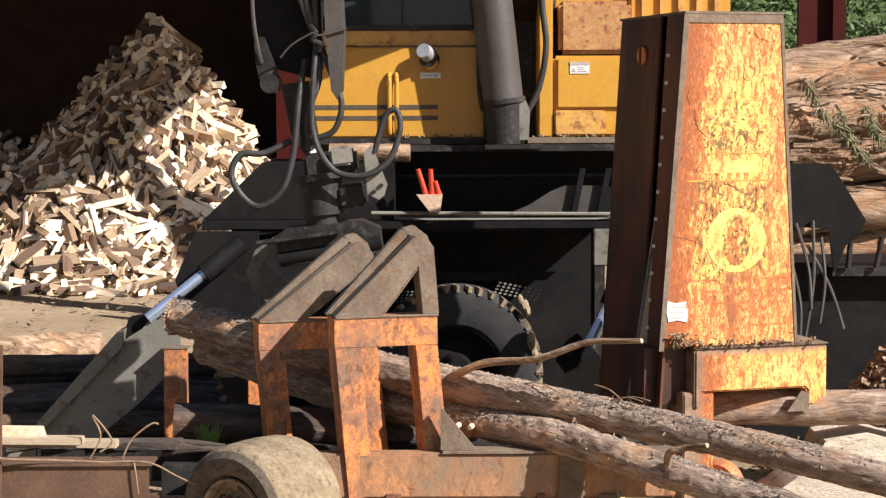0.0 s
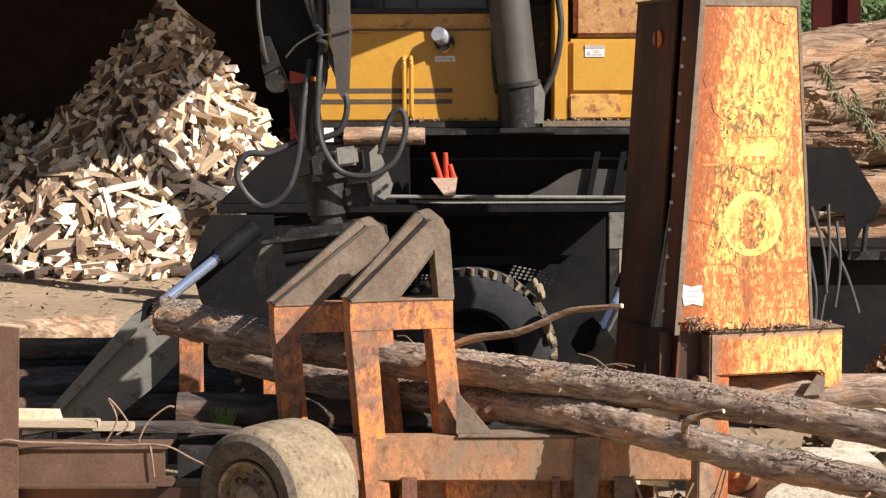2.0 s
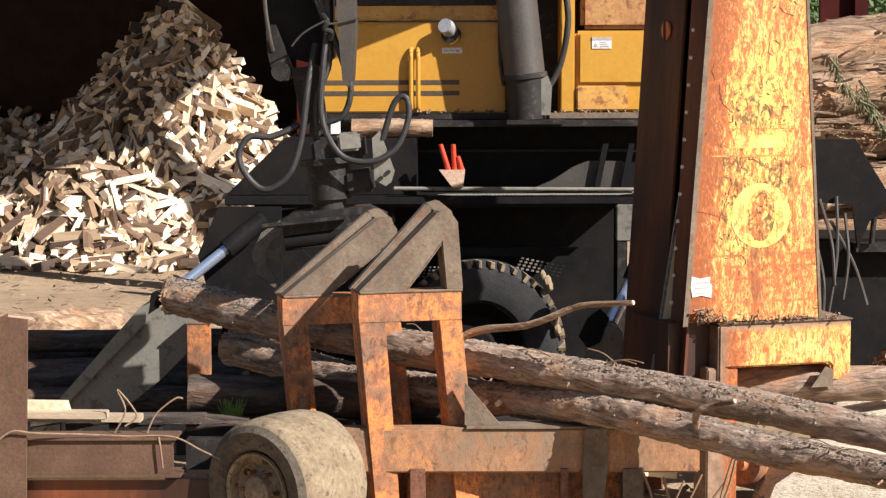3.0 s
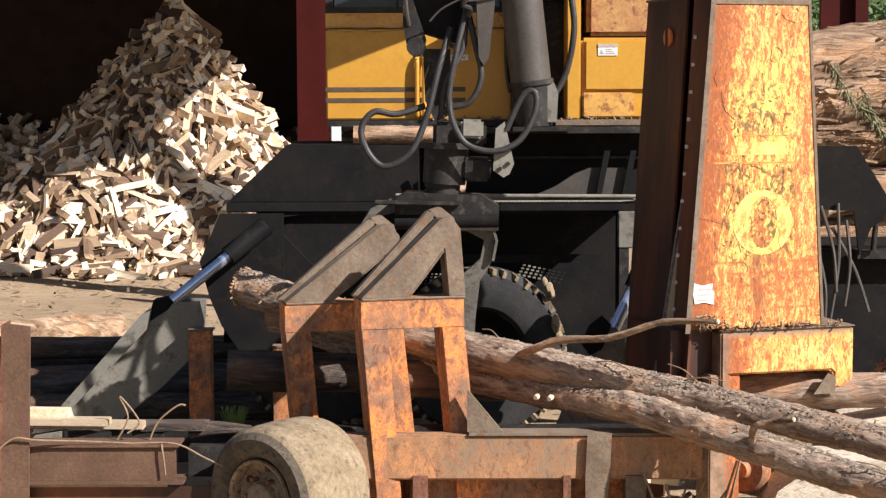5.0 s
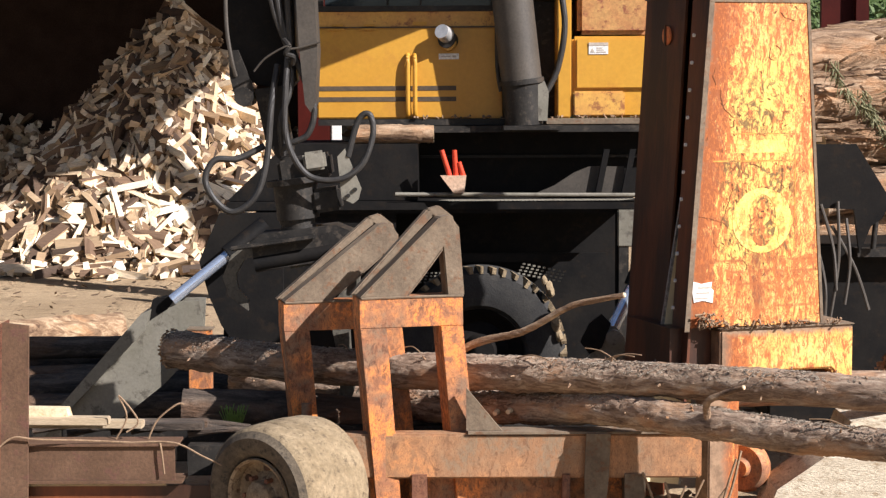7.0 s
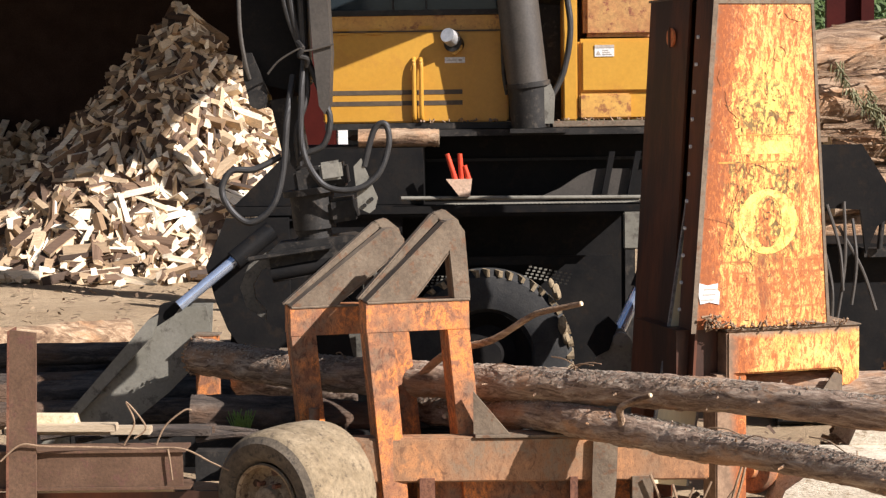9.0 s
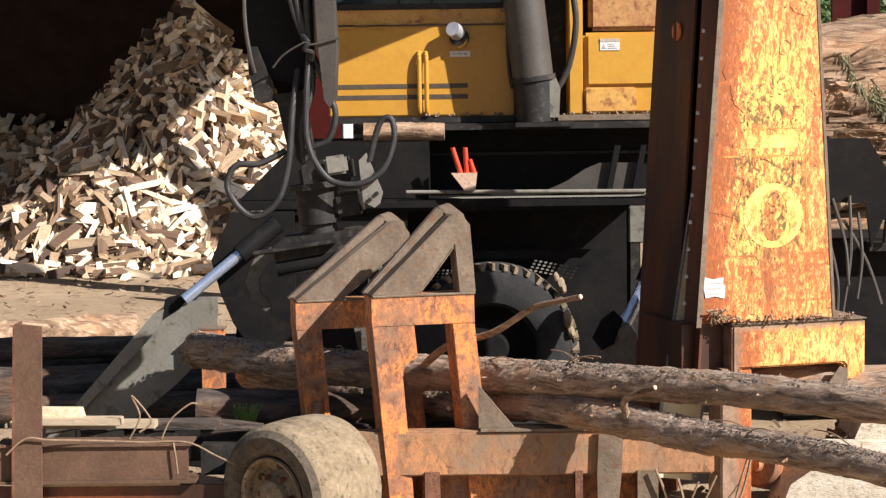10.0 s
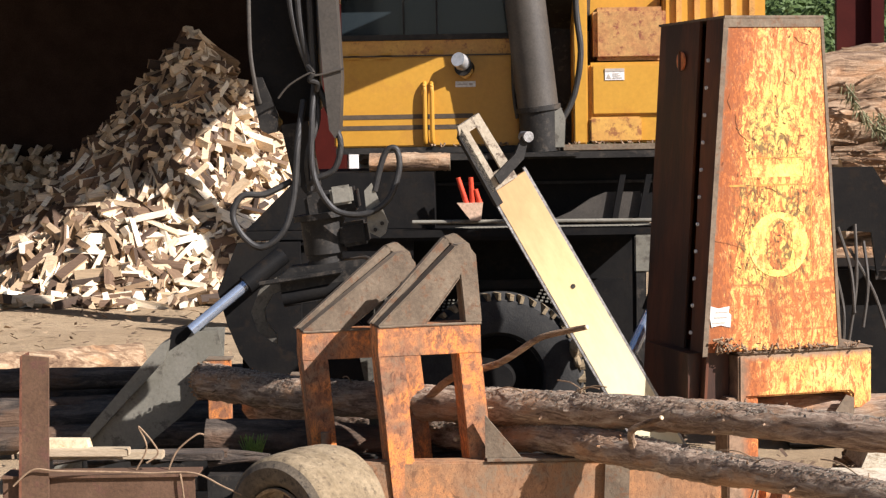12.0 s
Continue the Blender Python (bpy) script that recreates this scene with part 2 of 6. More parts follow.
M["scuff"] = rusty("dark_print_worn", (0.13, 0.055, 0.02), (0.10, 0.05, 0.02), (0.62, 0.28, 0.05), (0.7, 0.4, 0.08), 10, 0.49, 0.6, 2.0, 20)
M["stripe"] = simple("black_stripe", (0.06, 0.045, 0.03), (0.10, 0.07, 0.04), 6, 0.6, 0, 40, 0.1)
M["green"] = simple("conifer_green", (0.05, 0.09, 0.02), (0.10, 0.15, 0.04), 9, 0.7, 0, 60, 0.2)
M["twig"] = simple("dry_twig", (0.22, 0.14, 0.08), (0.34, 0.23, 0.14), 14, 0.8, 0, 90, 0.4)
M["cutwood"] = simple("pale_cut_wood", (0.70, 0.54, 0.33), (0.80, 0.66, 0.45), 8, 0.75, 0, 90, 0.3, (1, 1, 1), third=(0.58, 0.40, 0.22))
M["stump"] = simple("grey_cream_cut_block", (0.50, 0.43, 0.32), (0.66, 0.59, 0.46), 5, 0.85, 0, 40, 0.9, (1, 1, 3), third=(0.34, 0.26, 0.17))
M["board"] = simple("weathered_board", (0.42, 0.32, 0.2), (0.55, 0.44, 0.3), 5, 0.8, 0, 80, 0.4, (0.3, 3, 3))


def bark_mat(name, dark, mid, light, scale=9, relief=0.05):
    m, n, l, b = node_mat(name)
    ridges = noise_node(n, l, scale, 8, 0.7, (0.35, 1.6, 1.6), dist=0.8)
    patch = noise_node(n, l, scale * 0.33, 4, 0.6, (0.5, 1, 1))
    col = ramp(n, l, ridges, [(0.36, dark), (0.5, mid), (0.68, light)])
    col = mix(n, l, ramp(n, l, patch, [(0.55, (0.0,)), (0.66, (0.6,))]), col, (light[0] * 0.9, light[1] * 0.62, light[2] * 0.42))
    col = mix(n, l, 0.6, col, ramp(n, l, noise_node(n, l, scale * 9, 4, 0.7), [(0.3, (0.6,)), (0.7, (1.25,))]), "MULTIPLY")
    l.new(col, b.inputs["Base Color"])
    b.inputs["Roughness"].default_value = 0.9
    bump(n, l, b, ridges, 1.0, relief)
    return m


M["bark"] = bark_mat("grey_brown_bark", (0.11, 0.068, 0.045), (0.29, 0.20, 0.138), (0.54, 0.43, 0.32), 19, 0.011)
# Scale colour raised to read as sun on the logs' tops
M["bark_shag"] = bark_mat("sun_pale_shaggy_bark", (0.24, 0.175, 0.125), (0.46, 0.37, 0.28), (0.66, 0.56, 0.44), 20)
M["bark_pale"] = bark_mat("half_peeled_bark", (0.11, 0.06, 0.034), (0.31, 0.195, 0.11), (0.66, 0.50, 0.32), 7, 0.03)
# Bark with shade put into its colour
M["bark_dark"] = bark_mat("shade_dark_bark", (0.03, 0.023, 0.018), (0.085, 0.063, 0.047), (0.20, 0.15, 0.11))
M["bark_red"] = bark_mat("reddish_pine_bark", (0.09, 0.047, 0.026), (0.36, 0.23, 0.135), (0.66, 0.49, 0.33), 9)


def wood_random(name, c1, c2, c3):
    """Split wood: a tone of its own for every piece."""
    m, n, l, b = node_mat(name)
    info, geo = n.new("ShaderNodeObjectInfo"), n.new("ShaderNodeNewGeometry")
    add = n.new("ShaderNodeMath")
    add.operation = "ADD"
    l.new(info.outputs["Random"], add.inputs[0])
    l.new(geo.outputs["Random Per Island"], add.inputs[1])
    fr = n.new("ShaderNodeMath")
    fr.operation = "FRACT"
    l.new(add.outputs[0], fr.inputs[0])
    tone = ramp(n, l, fr.outputs[0], [(0.05, c1), (0.45, c2), (0.95, c3)])
    grain = noise_node(n, l, 22, 5, 0.7, (0.25, 2, 2))
    col = mix(n, l, 0.75, tone, ramp(n, l, grain, [(0.3, (0.6,)), (0.7, (1.2,))]), "MULTIPLY")
    l.new(col, b.inputs["Base Color"])
    b.inputs["Roughness"].default_value = 0.85
    bump(n, l, b, grain, 0.4, 0.01)
    return m


M["split"] = wood_random("split_firewood", (0.27, 0.17, 0.09), (0.72, 0.54, 0.34), (0.93, 0.83, 0.65))
M["splitbark"] = wood_random("firewood_bark_and_gap_shade", (0.05, 0.032, 0.021), (0.13, 0.076, 0.045), (0.24, 0.15, 0.088))


def ground_mat():
    m, n, l, b = node_mat("trodden_bark_earth")
    big = noise_node(n, l, 0.5, 5, 0.6)
    mid = noise_node(n, l, 5, 8, 0.72, (0.6, 1.6, 1))
    fine = noise_node(n, l, 55, 5, 0.75, (0.5, 1.4, 1))
    col = ramp(n, l, big, [(0.35, (0.38, 0.265, 0.15)), (0.65, (0.50, 0.365, 0.22))])
    col = mix(n, l, ramp(n, l, mid, [(0.54, (0.0,)), (0.66, (0.75,))]), col, (0.27, 0.175, 0.095))
    col = mix(n, l, 0.8, col, ramp(n, l, fine, [(0.3, (0.5,)), (0.68, (1.25,))]), "MULTIPLY")
    l.new(col, b.inputs["Base Color"])
    b.inputs["Roughness"].default_value = 0.95
    bump(n, l, b, mix(n, l, 0.5, mid, fine), 0.8, 0.06)
    return m


M["ground"] = ground_mat()


def glass_mat():
    m, n, l, b = node_mat("dusty_cab_glass")
    b.inputs["Base Color"].default_value = (0.03, 0.04, 0.045, 1)
    b.inputs["Roughness"].default_value = 0.12
    b.inputs["Transmission Weight"].default_value = 0.25
    return m


M["glass"] = glass_mat()

# ---------------------------------------------------------------- mesh helpers
BASE = {}


def thing(name, origin, label, category, group="", kind=""):
    ob = new(name)
    ob.empty_display_size = 0.2
    ob.location = origin
    BASE[ob] = Vector(origin)
    return tagged(ob, label, category, group, kind)


def finish(name, bm, mat, smooth=True):
    me = bpy.data.meshes.new(name)
    bmesh.ops.recalc_face_normals(bm, faces=bm.faces)
    bm.to_mesh(me)
    bm.free()
    for mm in (mat if isinstance(mat, (list, tuple)) else [mat]):
        me.materials.append(M[mm])
    if smooth:
        me.polygons.foreach_set("use_smooth", [True] * len(me.polygons))
        me.set_sharp_from_angle(angle=radians(35))
    return me


def part(name, bm, mat, parent, label="", bev=0.0):
    """One mesh under a thing or a part; the bmesh is in the world's metres."""
    if bev:
        edges = [e for e in bm.edges if len(e.link_faces) == 2 and e.calc_face_angle(0) > 0.6]
        bmesh.ops.bevel(bm, geom=edges, offset=bev, segments=2, affect="EDGES", clamp_overlap=True)
    bmesh.ops.translate(bm, verts=bm.verts, vec=-BASE[parent])
    ob = new(name, finish(name, bm, mat))
    ob.parent = parent
    BASE[ob] = BASE[parent]
    return tagged(ob, label)


def solo(name, bm, mat, origin, label, category, group="", kind="", bev=0.0):
    """A thing that is one mesh."""
    if bev:
        edges = [e for e in bm.edges if len(e.link_faces) == 2 and e.calc_face_angle(0) > 0.6]
        bmesh.ops.bevel(bm, geom=edges, offset=bev, segments=2, affect="EDGES", clamp_overlap=True)
    bmesh.ops.translate(bm, verts=bm.verts, vec=-Vector(origin))
    ob = new(name, finish(name, bm, mat))
    ob.location = origin
    BASE[ob] = Vector(origin)
    return tagged(ob, label, category, group, kind)


def box(bm, x0, x1, y0, y1, z0, z1, m=None):
    v = bmesh.ops.create_cube(bm, size=1)["verts"]
    t = Matrix.Translation(((x0 + x1) / 2, (y0 + y1) / 2, (z0 + z1) / 2)) @ Matrix.Diagonal((abs(x1 - x0), abs(y1 - y0), abs(z1 - z0), 1))
    bmesh.ops.transform(bm, matrix=(m @ t) if m else t, verts=v)
    return bm


def prism(bm, pts, y0, y1, m=None):
    """A plate: its outline in x and z, from y0 to y1."""
    a = [bm.verts.new((x, y0, z)) for x, z in pts]
    b = [bm.verts.new((x, y1, z)) for x, z in pts]
    bm.faces.new(a)
    bm.faces.new(b[::-1])
    for i in range(len(pts)):
        j = (i + 1) % len(pts)
        bm.faces.new((a[j], a[i], b[i], b[j]))
    if m:
        bmesh.ops.transform(bm, matrix=m, verts=a + b)
    return bm


def rod(bm, p, q, r, r2=None, seg=16):
    p, q = Vector(p), Vector(q)
    d = q - p
    t = Matrix.Translation((p + q) / 2) @ d.to_track_quat("Z", "Y").to_matrix().to_4x4()
    bmesh.ops.create_cone(bm, cap_ends=True, segments=seg, radius1=r, radius2=r if r2 is None else r2, depth=d.length, matrix=t)
    return bm


def smooth_path(pts, n=6):
    pts = [Vector(p) for p in pts]
    out = []
    for i in range(len(pts) - 1):
        p0, p1, p2, p3 = pts[max(i - 1, 0)], pts[i], pts[i + 1], pts[min(i + 2, len(pts) - 1)]
        for k in range(n):
            t = k / n
            out.append(0.5 * ((2 * p1) + (p2 - p0) * t + (2 * p0 - 5 * p1 + 4 * p2 - p3) * t * t + (3 * p1 - p0 - 3 * p2 + p3) * t ** 3))
    return out + [pts[-1]]


def tube(bm, pts, r, seg=10, n=6, rough=0.0, seed=0, caps=True):
    """A round bar along a smooth way; r may be a function of 0..1, rough a share of the radius."""
    path = smooth_path(pts, n)
    rings, up = [], Vector((0.13, 0.31, 0.94)).normalized()
    for i, p in enumerate(path):
        d = (path[min(i + 1, len(path) - 1)] - path[max(i - 1, 0)]).normalized()
        a = d.cross(up)
        if a.length < 0.1:
            a = d.cross(Vector((1, 0, 0)))
        a.normalize()
        b = a.cross(d)
        rr = r(i / (len(path) - 1)) if callable(r) else r
        ring = []
        for k in range(seg):
            w = 2 * math.pi * k / seg
            q = rr
            if rough:
                q *= 1 + rough * (noise.noise(Vector((math.cos(w) * 1.3, math.sin(w) * 1.3, i * 0.16 + seed * 7.3))) + 0.55 * noise.noise(Vector((math.cos(w) * 5, math.sin(w) * 5, i * 0.8 + seed))) + 0.4 * noise.noise(Vector((math.cos(w) * 11, math.sin(w) * 11, i * 1.7 + seed))))
            ring.append(bm.verts.new(p + (a * math.cos(w) + b * math.sin(w)) * q))
        rings.append(ring)
    for u, v in zip(rings, rings[1:]):
        for k in range(seg):
            bm.faces.new((u[k], u[(k + 1) % seg], v[(k + 1) % seg], v[k]))
    if caps:
        f0, f1 = bm.faces.new(rings[0][::-1]), bm.faces.new(rings[-1])
        return f0, f1
    return None


def BM():
    return bmesh.new()


def lathe(bm, profile, centre, axis="y", seg=40):
    """Turns (radius, along) pairs round an axis through the centre."""
    rings = []
    for r, s in profile:
        ring = []
        for k in range(seg):
            w = 2 * math.pi * k / seg
            c, d = r * math.cos(w), r * math.sin(w)
            ring.append(bm.verts.new((c, s, d) if axis == "y" else (c, d, s)))
        rings.append(ring)
    for u, v in zip(rings, rings[1:]):
        for k in range(seg):
            bm.faces.new((u[k], u[(k + 1) % seg], v[(k + 1) % seg], v[k]))
    vs = [v for g in rings for v in g]
    bmesh.ops.translate(bm, verts=vs, vec=centre)
    return vs

# ---------------------------------------------------------------- ground, shed, distance
def make_ground():
    bm = BM()
    xs = sorted(set([-400, -150, -60, -30] + [-14 + 0.4 * i for i in range(61)] + [20, 40, 80, 200, 400]))
    ys = sorted(set([-60, -20, 0, 4] + [7 + 0.4 * i for i in range(65)] + [40, 60, 120, 300, 900]))
    grid = [[bm.verts.new((x, y, 0.05 * noise.noise(Vector((x * 0.6, y * 0.6, 0))) + 0.02 * noise.noise(Vector((x * 2.1, y * 2.1, 3))) - 0.02)) for x in xs] for y in ys]
    for a, b in zip(grid, grid[1:]):
        for i in range(len(xs) - 1):
            bm.faces.new((a[i], a[i + 1], b[i + 1], b[i]))
    return solo("ground", bm, "ground", (0, 0, 0), "trodden tan earth strewn with bark crumbs", "ground", kind="structure")


def make_shed():
    x0, x1, y0, y1, eave = -16.0, -1.42, 21.2, 34.0, SHED_EAVE
    solo("shed_back_wall", box(BM(), x0, x1, y1, y1 + 0.15, 0, 9.7), "shed", (x0, y1, 0), "sheeted back wall of an open shed, coloured dark for shade", "wall", kind="structure")
    # End wall added out of sight to keep the sun off the back wall
    solo("shed_end_wall", box(BM(), x1 - 0.02, x1 + 0.1, 28.5, y1 - 0.01, 0, 9.5), "shed", (x1, 28.5, 0), "added unseen end wall of the open shed, coloured dark for shade", "wall", kind="structure")
    solo("shed_side_wall", box(BM(), x0 - 0.15, x0, y0, y1, 0, 9.7), "shed", (x0, y0, 0), "added unseen end wall of the open shed, coloured dark for shade", "wall", kind="structure")
    # Roof stands out of view, its reach set by the firewood's shade line
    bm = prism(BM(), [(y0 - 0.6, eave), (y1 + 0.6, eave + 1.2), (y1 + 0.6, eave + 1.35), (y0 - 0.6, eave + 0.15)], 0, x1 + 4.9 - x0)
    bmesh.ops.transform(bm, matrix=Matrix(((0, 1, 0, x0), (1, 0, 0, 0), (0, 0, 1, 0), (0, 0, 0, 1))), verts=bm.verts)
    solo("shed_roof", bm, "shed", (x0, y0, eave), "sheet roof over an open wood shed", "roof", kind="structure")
    for i, x in enumerate((-1.74, -9.0, POST_X)):
        post = thing("shed_column", (x, y0, 0), "dark red steel column of the wood shed", "column", "steel columns of the shed", "structure")
        part("flange", box(BM(), x, x + 0.34, y0, y0 + 0.02, 0, eave), "redsteel", post)
        part("web", box(BM(), x + 0.16, x + 0.185, y0 + 0.02, y0 + 0.3, 0, eave), "redsteel", post)
        part("back_flange", box(BM(), x, x + 0.34, y0 + 0.3, y0 + 0.32, 0, eave), "redsteel", post)
    beam = thing("shed_beam", (-9, y0, 3.5), "dark red steel knee brace of the shed", "beam", kind="structure")
    part("brace", prism(BM(), [(-3.3, 4.26), (-1.9, 3.62), (-1.9, 3.74), (-3.2, 4.36)], y0 + 0.02, y0 + 0.2), "redsteel", beam)
    # steel gable post by the log stack
    p = thing("gable_post", (4.1, 21, 0), "red steel portal post beside the log stack", "column", kind="structure")
    part("flange", box(BM(), 4.46, 4.6, 20.6, 20.62, 0, 8), "redsteel", p)
    part("web", box(BM(), 4.1, 4.46, 20.7, 20.8, 0, 8), "redsteel", p)
    part("rib", box(BM(), 4.46, 4.58, 20.62, 21.0, 0, 8), "redsteel", p)


def make_hill():
    """A wooded hillside far off."""
    rng = random.Random(5)
    bm = BM()
    for i in range(60):
        a = [bm.verts.new((-160 + 8 * i + k * 8, 150, -1)) for k in (0, 1)]
        h = [18 + 8 * noise.noise(Vector((i * 0.2 + k * 0.2, 4, 0))) for k in (0, 1)]
        b = [bm.verts.new((-160 + 8 * i + k * 8, 230, h[k] + 14)) for k in (0, 1)]
        bm.faces.new((a[0], a[1], b[1], b[0]))
    solo("hillside", bm, "green", (0, 150, 0), "wooded hillside in the distance", "hill", kind="structure")
    verts, faces = [], []
    for i in range(900):
        x, y = rng.uniform(5, 90), rng.uniform(120, 210)
        z = max(0, (y - 150) / 80 * 30) - 1
        h, w = rng.uniform(6, 12), rng.uniform(1.6, 3.0)
        for k in range(14):
            t = k / 14
            for j in range(6):
                an = rng.uniform(0, 6.28)
                r = w * (1 - t) * rng.uniform(0.5, 1.1)
                c = Vector((x + r * math.cos(an), y + r * math.sin(an), z + h * (t * 0.9 + 0.1)))
                s = rng.uniform(0.25, 0.6)
                n0 = len(verts)
                verts += [c + Vector((rng.uniform(-s, s), rng.uniform(-s, s), rng.uniform(-s, s))) for _ in range(3)]
                faces.append((n0, n0 + 1, n0 + 2))
    me = bpy.data.meshes.new("far_trees")
    me.from_pydata(verts, [], faces)
    me.materials.append(M["green"])
    tagged(new("far_trees", me), "dark green conifers on the far hillside", "trees", kind="stuff")


# ---------------------------------------------------------------- firewood
def split_mesh(seed):
    rng = random.Random(seed)
    bm = BM()
    L, r = rng.uniform(0.44, 0.68), rng.uniform(0.040, 0.080)
    a0 = rng.uniform(50, 120)
    prof = [(0, 0)] + [(r * 1.5 * math.cos(radians(-a0 / 2 + a0 * k / 3)), r * 1.5 * math.sin(radians(-a0 / 2 + a0 * k / 3))) for k in range(4)]
    if seed % 3 == 0:
        prof = [(-r, -r * 0.5), (r * 0.9, -r * 0.6), (r, r * 0.5), (-r * 0.8, r * 0.7)]
    ends = []
    for x in (-L / 2, L / 2):
        ends.append([bm.verts.new((x + rng.uniform(-0.02, 0.02), p[0] - r * 0.6 + rng.uniform(-0.012, 0.012), p[1] + rng.uniform(-0.012, 0.012))) for p in prof])
    n = len(prof)
    bm.faces.new(ends[0][::-1])
    bm.faces.new(ends[1])
    for k in range(n):
        f = bm.faces.new((ends[0][k], ends[0][(k + 1) % n], ends[1][(k + 1) % n], ends[1][k]))
        if n == 5 and 1 <= k <= 3 or n == 4 and k == 2:
            f.material_index = 1
    return finish("firewood", bm, ["split", "splitbark"], smooth=False)


PILE, PILE_H, PILE_R = Vector((-4.20, 28.3, 0)), 3.82, 3.75


def make_pile():
    rng = random.Random(11)
    pile = thing("firewood_pile", PILE, "tall heap of pale split firewood under the shed roof", "firewood")
    bm = BM()
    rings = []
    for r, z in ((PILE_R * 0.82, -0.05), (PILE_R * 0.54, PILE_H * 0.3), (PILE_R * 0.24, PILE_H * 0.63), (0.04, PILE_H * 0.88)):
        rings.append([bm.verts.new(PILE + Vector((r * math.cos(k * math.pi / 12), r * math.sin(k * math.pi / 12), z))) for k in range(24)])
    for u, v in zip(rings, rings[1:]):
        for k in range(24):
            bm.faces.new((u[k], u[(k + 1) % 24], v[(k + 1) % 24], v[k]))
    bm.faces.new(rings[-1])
    # Dark core supplies by its colour the shade seen between pieces
    part("core", bm, "splitbark", pile, "dark core that stands in for shade between the pieces")
    meshes = [split_mesh(s) for s in range(10)]
    spots = []
    for i in range(2350):
        u = rng.random()
        t = 1 - math.sqrt(1 - u * 0.995)          # share of the height, more at the foot
        an = radians(rng.uniform(-200, 20))
        lump = 1 + 0.10 * noise.noise(Vector((math.cos(an) * 2.2, math.sin(an) * 2.2, t * 3)))
        r = PILE_R * (1 - t) ** 1.16 * lump * (1 - 0.25 * max(0, math.cos(an))) + rng.uniform(-0.10, 0.12) * (1 - 0.7 * t)
        z = PILE_H * t * (1.0 + 0.04 * math.sin(an * 3)) + rng.uniform(0.0, 0.10)
        p = PILE + Vector((r * math.cos(an), r * math.sin(an), max(z, 0.08)))
        tilt = rng.gauss(44, 12) if rng.random() < 0.75 else rng.gauss(10, 20)
        m = Matrix.Translation(p) @ Euler((0, 0, an)).to_matrix().to_4x4() @ Euler((0, radians(tilt), 0)).to_matrix().to_4x4() @ Euler((0, 0, radians(rng.gauss(0, 26 + 22 * (t < 0.35))))).to_matrix().to_4x4() @ Euler((rng.uniform(0, 6.28), 0, 0)).to_matrix().to_4x4()
        spots.append((m, rng.randrange(10)))
    for i in range(200):                            # scattered round the foot
        an = radians(rng.uniform(-170, -10))
        r = PILE_R + abs(rng.gauss(0, 0.28))
        m = Matrix.Translation(PILE + Vector((r * math.cos(an), r * math.sin(an), 0.06))) @ Euler((rng.uniform(0, 6.28), rng.gauss(0, 0.15), rng.uniform(0, 6.28))).to_matrix().to_4x4()
        spots.append((m, rng.randrange(10)))
    near = sorted(range(len(spots)), key=lambda i: (spots[i][0].translation - Vector((-3.6, 24.6, 0.9))).length)[:300]
    chosen = set(near)
    for i in near:
        ob = new("firewood", meshes[spots[i][1]])
        ob.parent = pile
        ob.matrix_basis = Matrix.Translation(-PILE) @ spots[i][0]
    verts, faces, mats = [], [], []
    for i, (m, k) in enumerate(spots):
        if i in chosen:
            continue
        n0 = len(verts)
        verts += [tuple(m @ v.co - PILE) for v in meshes[k].vertices]
        for f in meshes[k].polygons:
            faces.append(tuple(n0 + j for j in f.vertices))
            mats.append(f.material_index)
    me = bpy.data.meshes.new("firewood_rest")
    me.from_pydata(verts, [], faces)
    me.materials.append(M["split"])
    me.materials.append(M["splitbark"])
    me.polygons.foreach_set("material_index", mats)
    ob = tagged(new("firewood_rest", me), "split firewood of the heap's upper part", kind="stuff")
    ob.parent = pile
    # a second, flatter heap deep in the shed
    verts, faces = [], []
    for i in range(2400):
        x, y = rng.uniform(-13, -1.9), rng.uniform(31.0, 33.6)
        z = (y - 30.6) * 0.86 * (0.8 + 0.35 * noise.noise(Vector((x * 0.5, y * 0.5, 2)))) + rng.uniform(-0.05, 0.08)
        m = Matrix.Translation((x, y, max(z, 0.08))) @ Euler((rng.uniform(0, 6.28), rng.gauss(0, 0.5), rng.uniform(0, 6.28))).to_matrix().to_4x4()
        me = meshes[rng.randrange(10)]
        n0 = len(verts)
        verts += [tuple(m @ v.co) for v in me.vertices]
        faces += [tuple(n0 + j for j in f.vertices) for f in me.polygons]
    pieces = len(faces)
    for x in range(-13, -2):                        # its solid slope
        n0 = len(verts)
        verts += [(x, 30.6, -0.05), (x + 1, 30.6, -0.05), (x + 1, 33.7, 1.75), (x, 33.7, 1.75)]
        faces.append((n0, n0 + 1, n0 + 2, n0 + 3))
    me = bpy.data.meshes.new("firewood_heap")
    me.from_pydata(verts, [], faces)
    me.materials.append(M["split"])
    me.materials.append(M["splitbark"])
    me.polygons.foreach_set("material_index", [int(k >= pieces) for k in range(len(faces))])
    tagged(new("firewood_heap", me), "dim heap of firewood deep inside the shed", "firewood", kind="stuff")


# ---------------------------------------------------------------- logs
def log_object(name, pts, r0, r1, mat, label, group="", seed=0, origin=None, seg=22, n=14):
    """A log along the points given, with pale cut ends."""
    bm = BM()
    f = tube(bm, pts, lambda t: r0 + (r1 - r0) * t, seg, n, 0.15, seed)
    for e in f:
        e.material_index = 1
    return solo(name, bm, [mat, "cutwood"], origin or pts[0], label, "log", group)


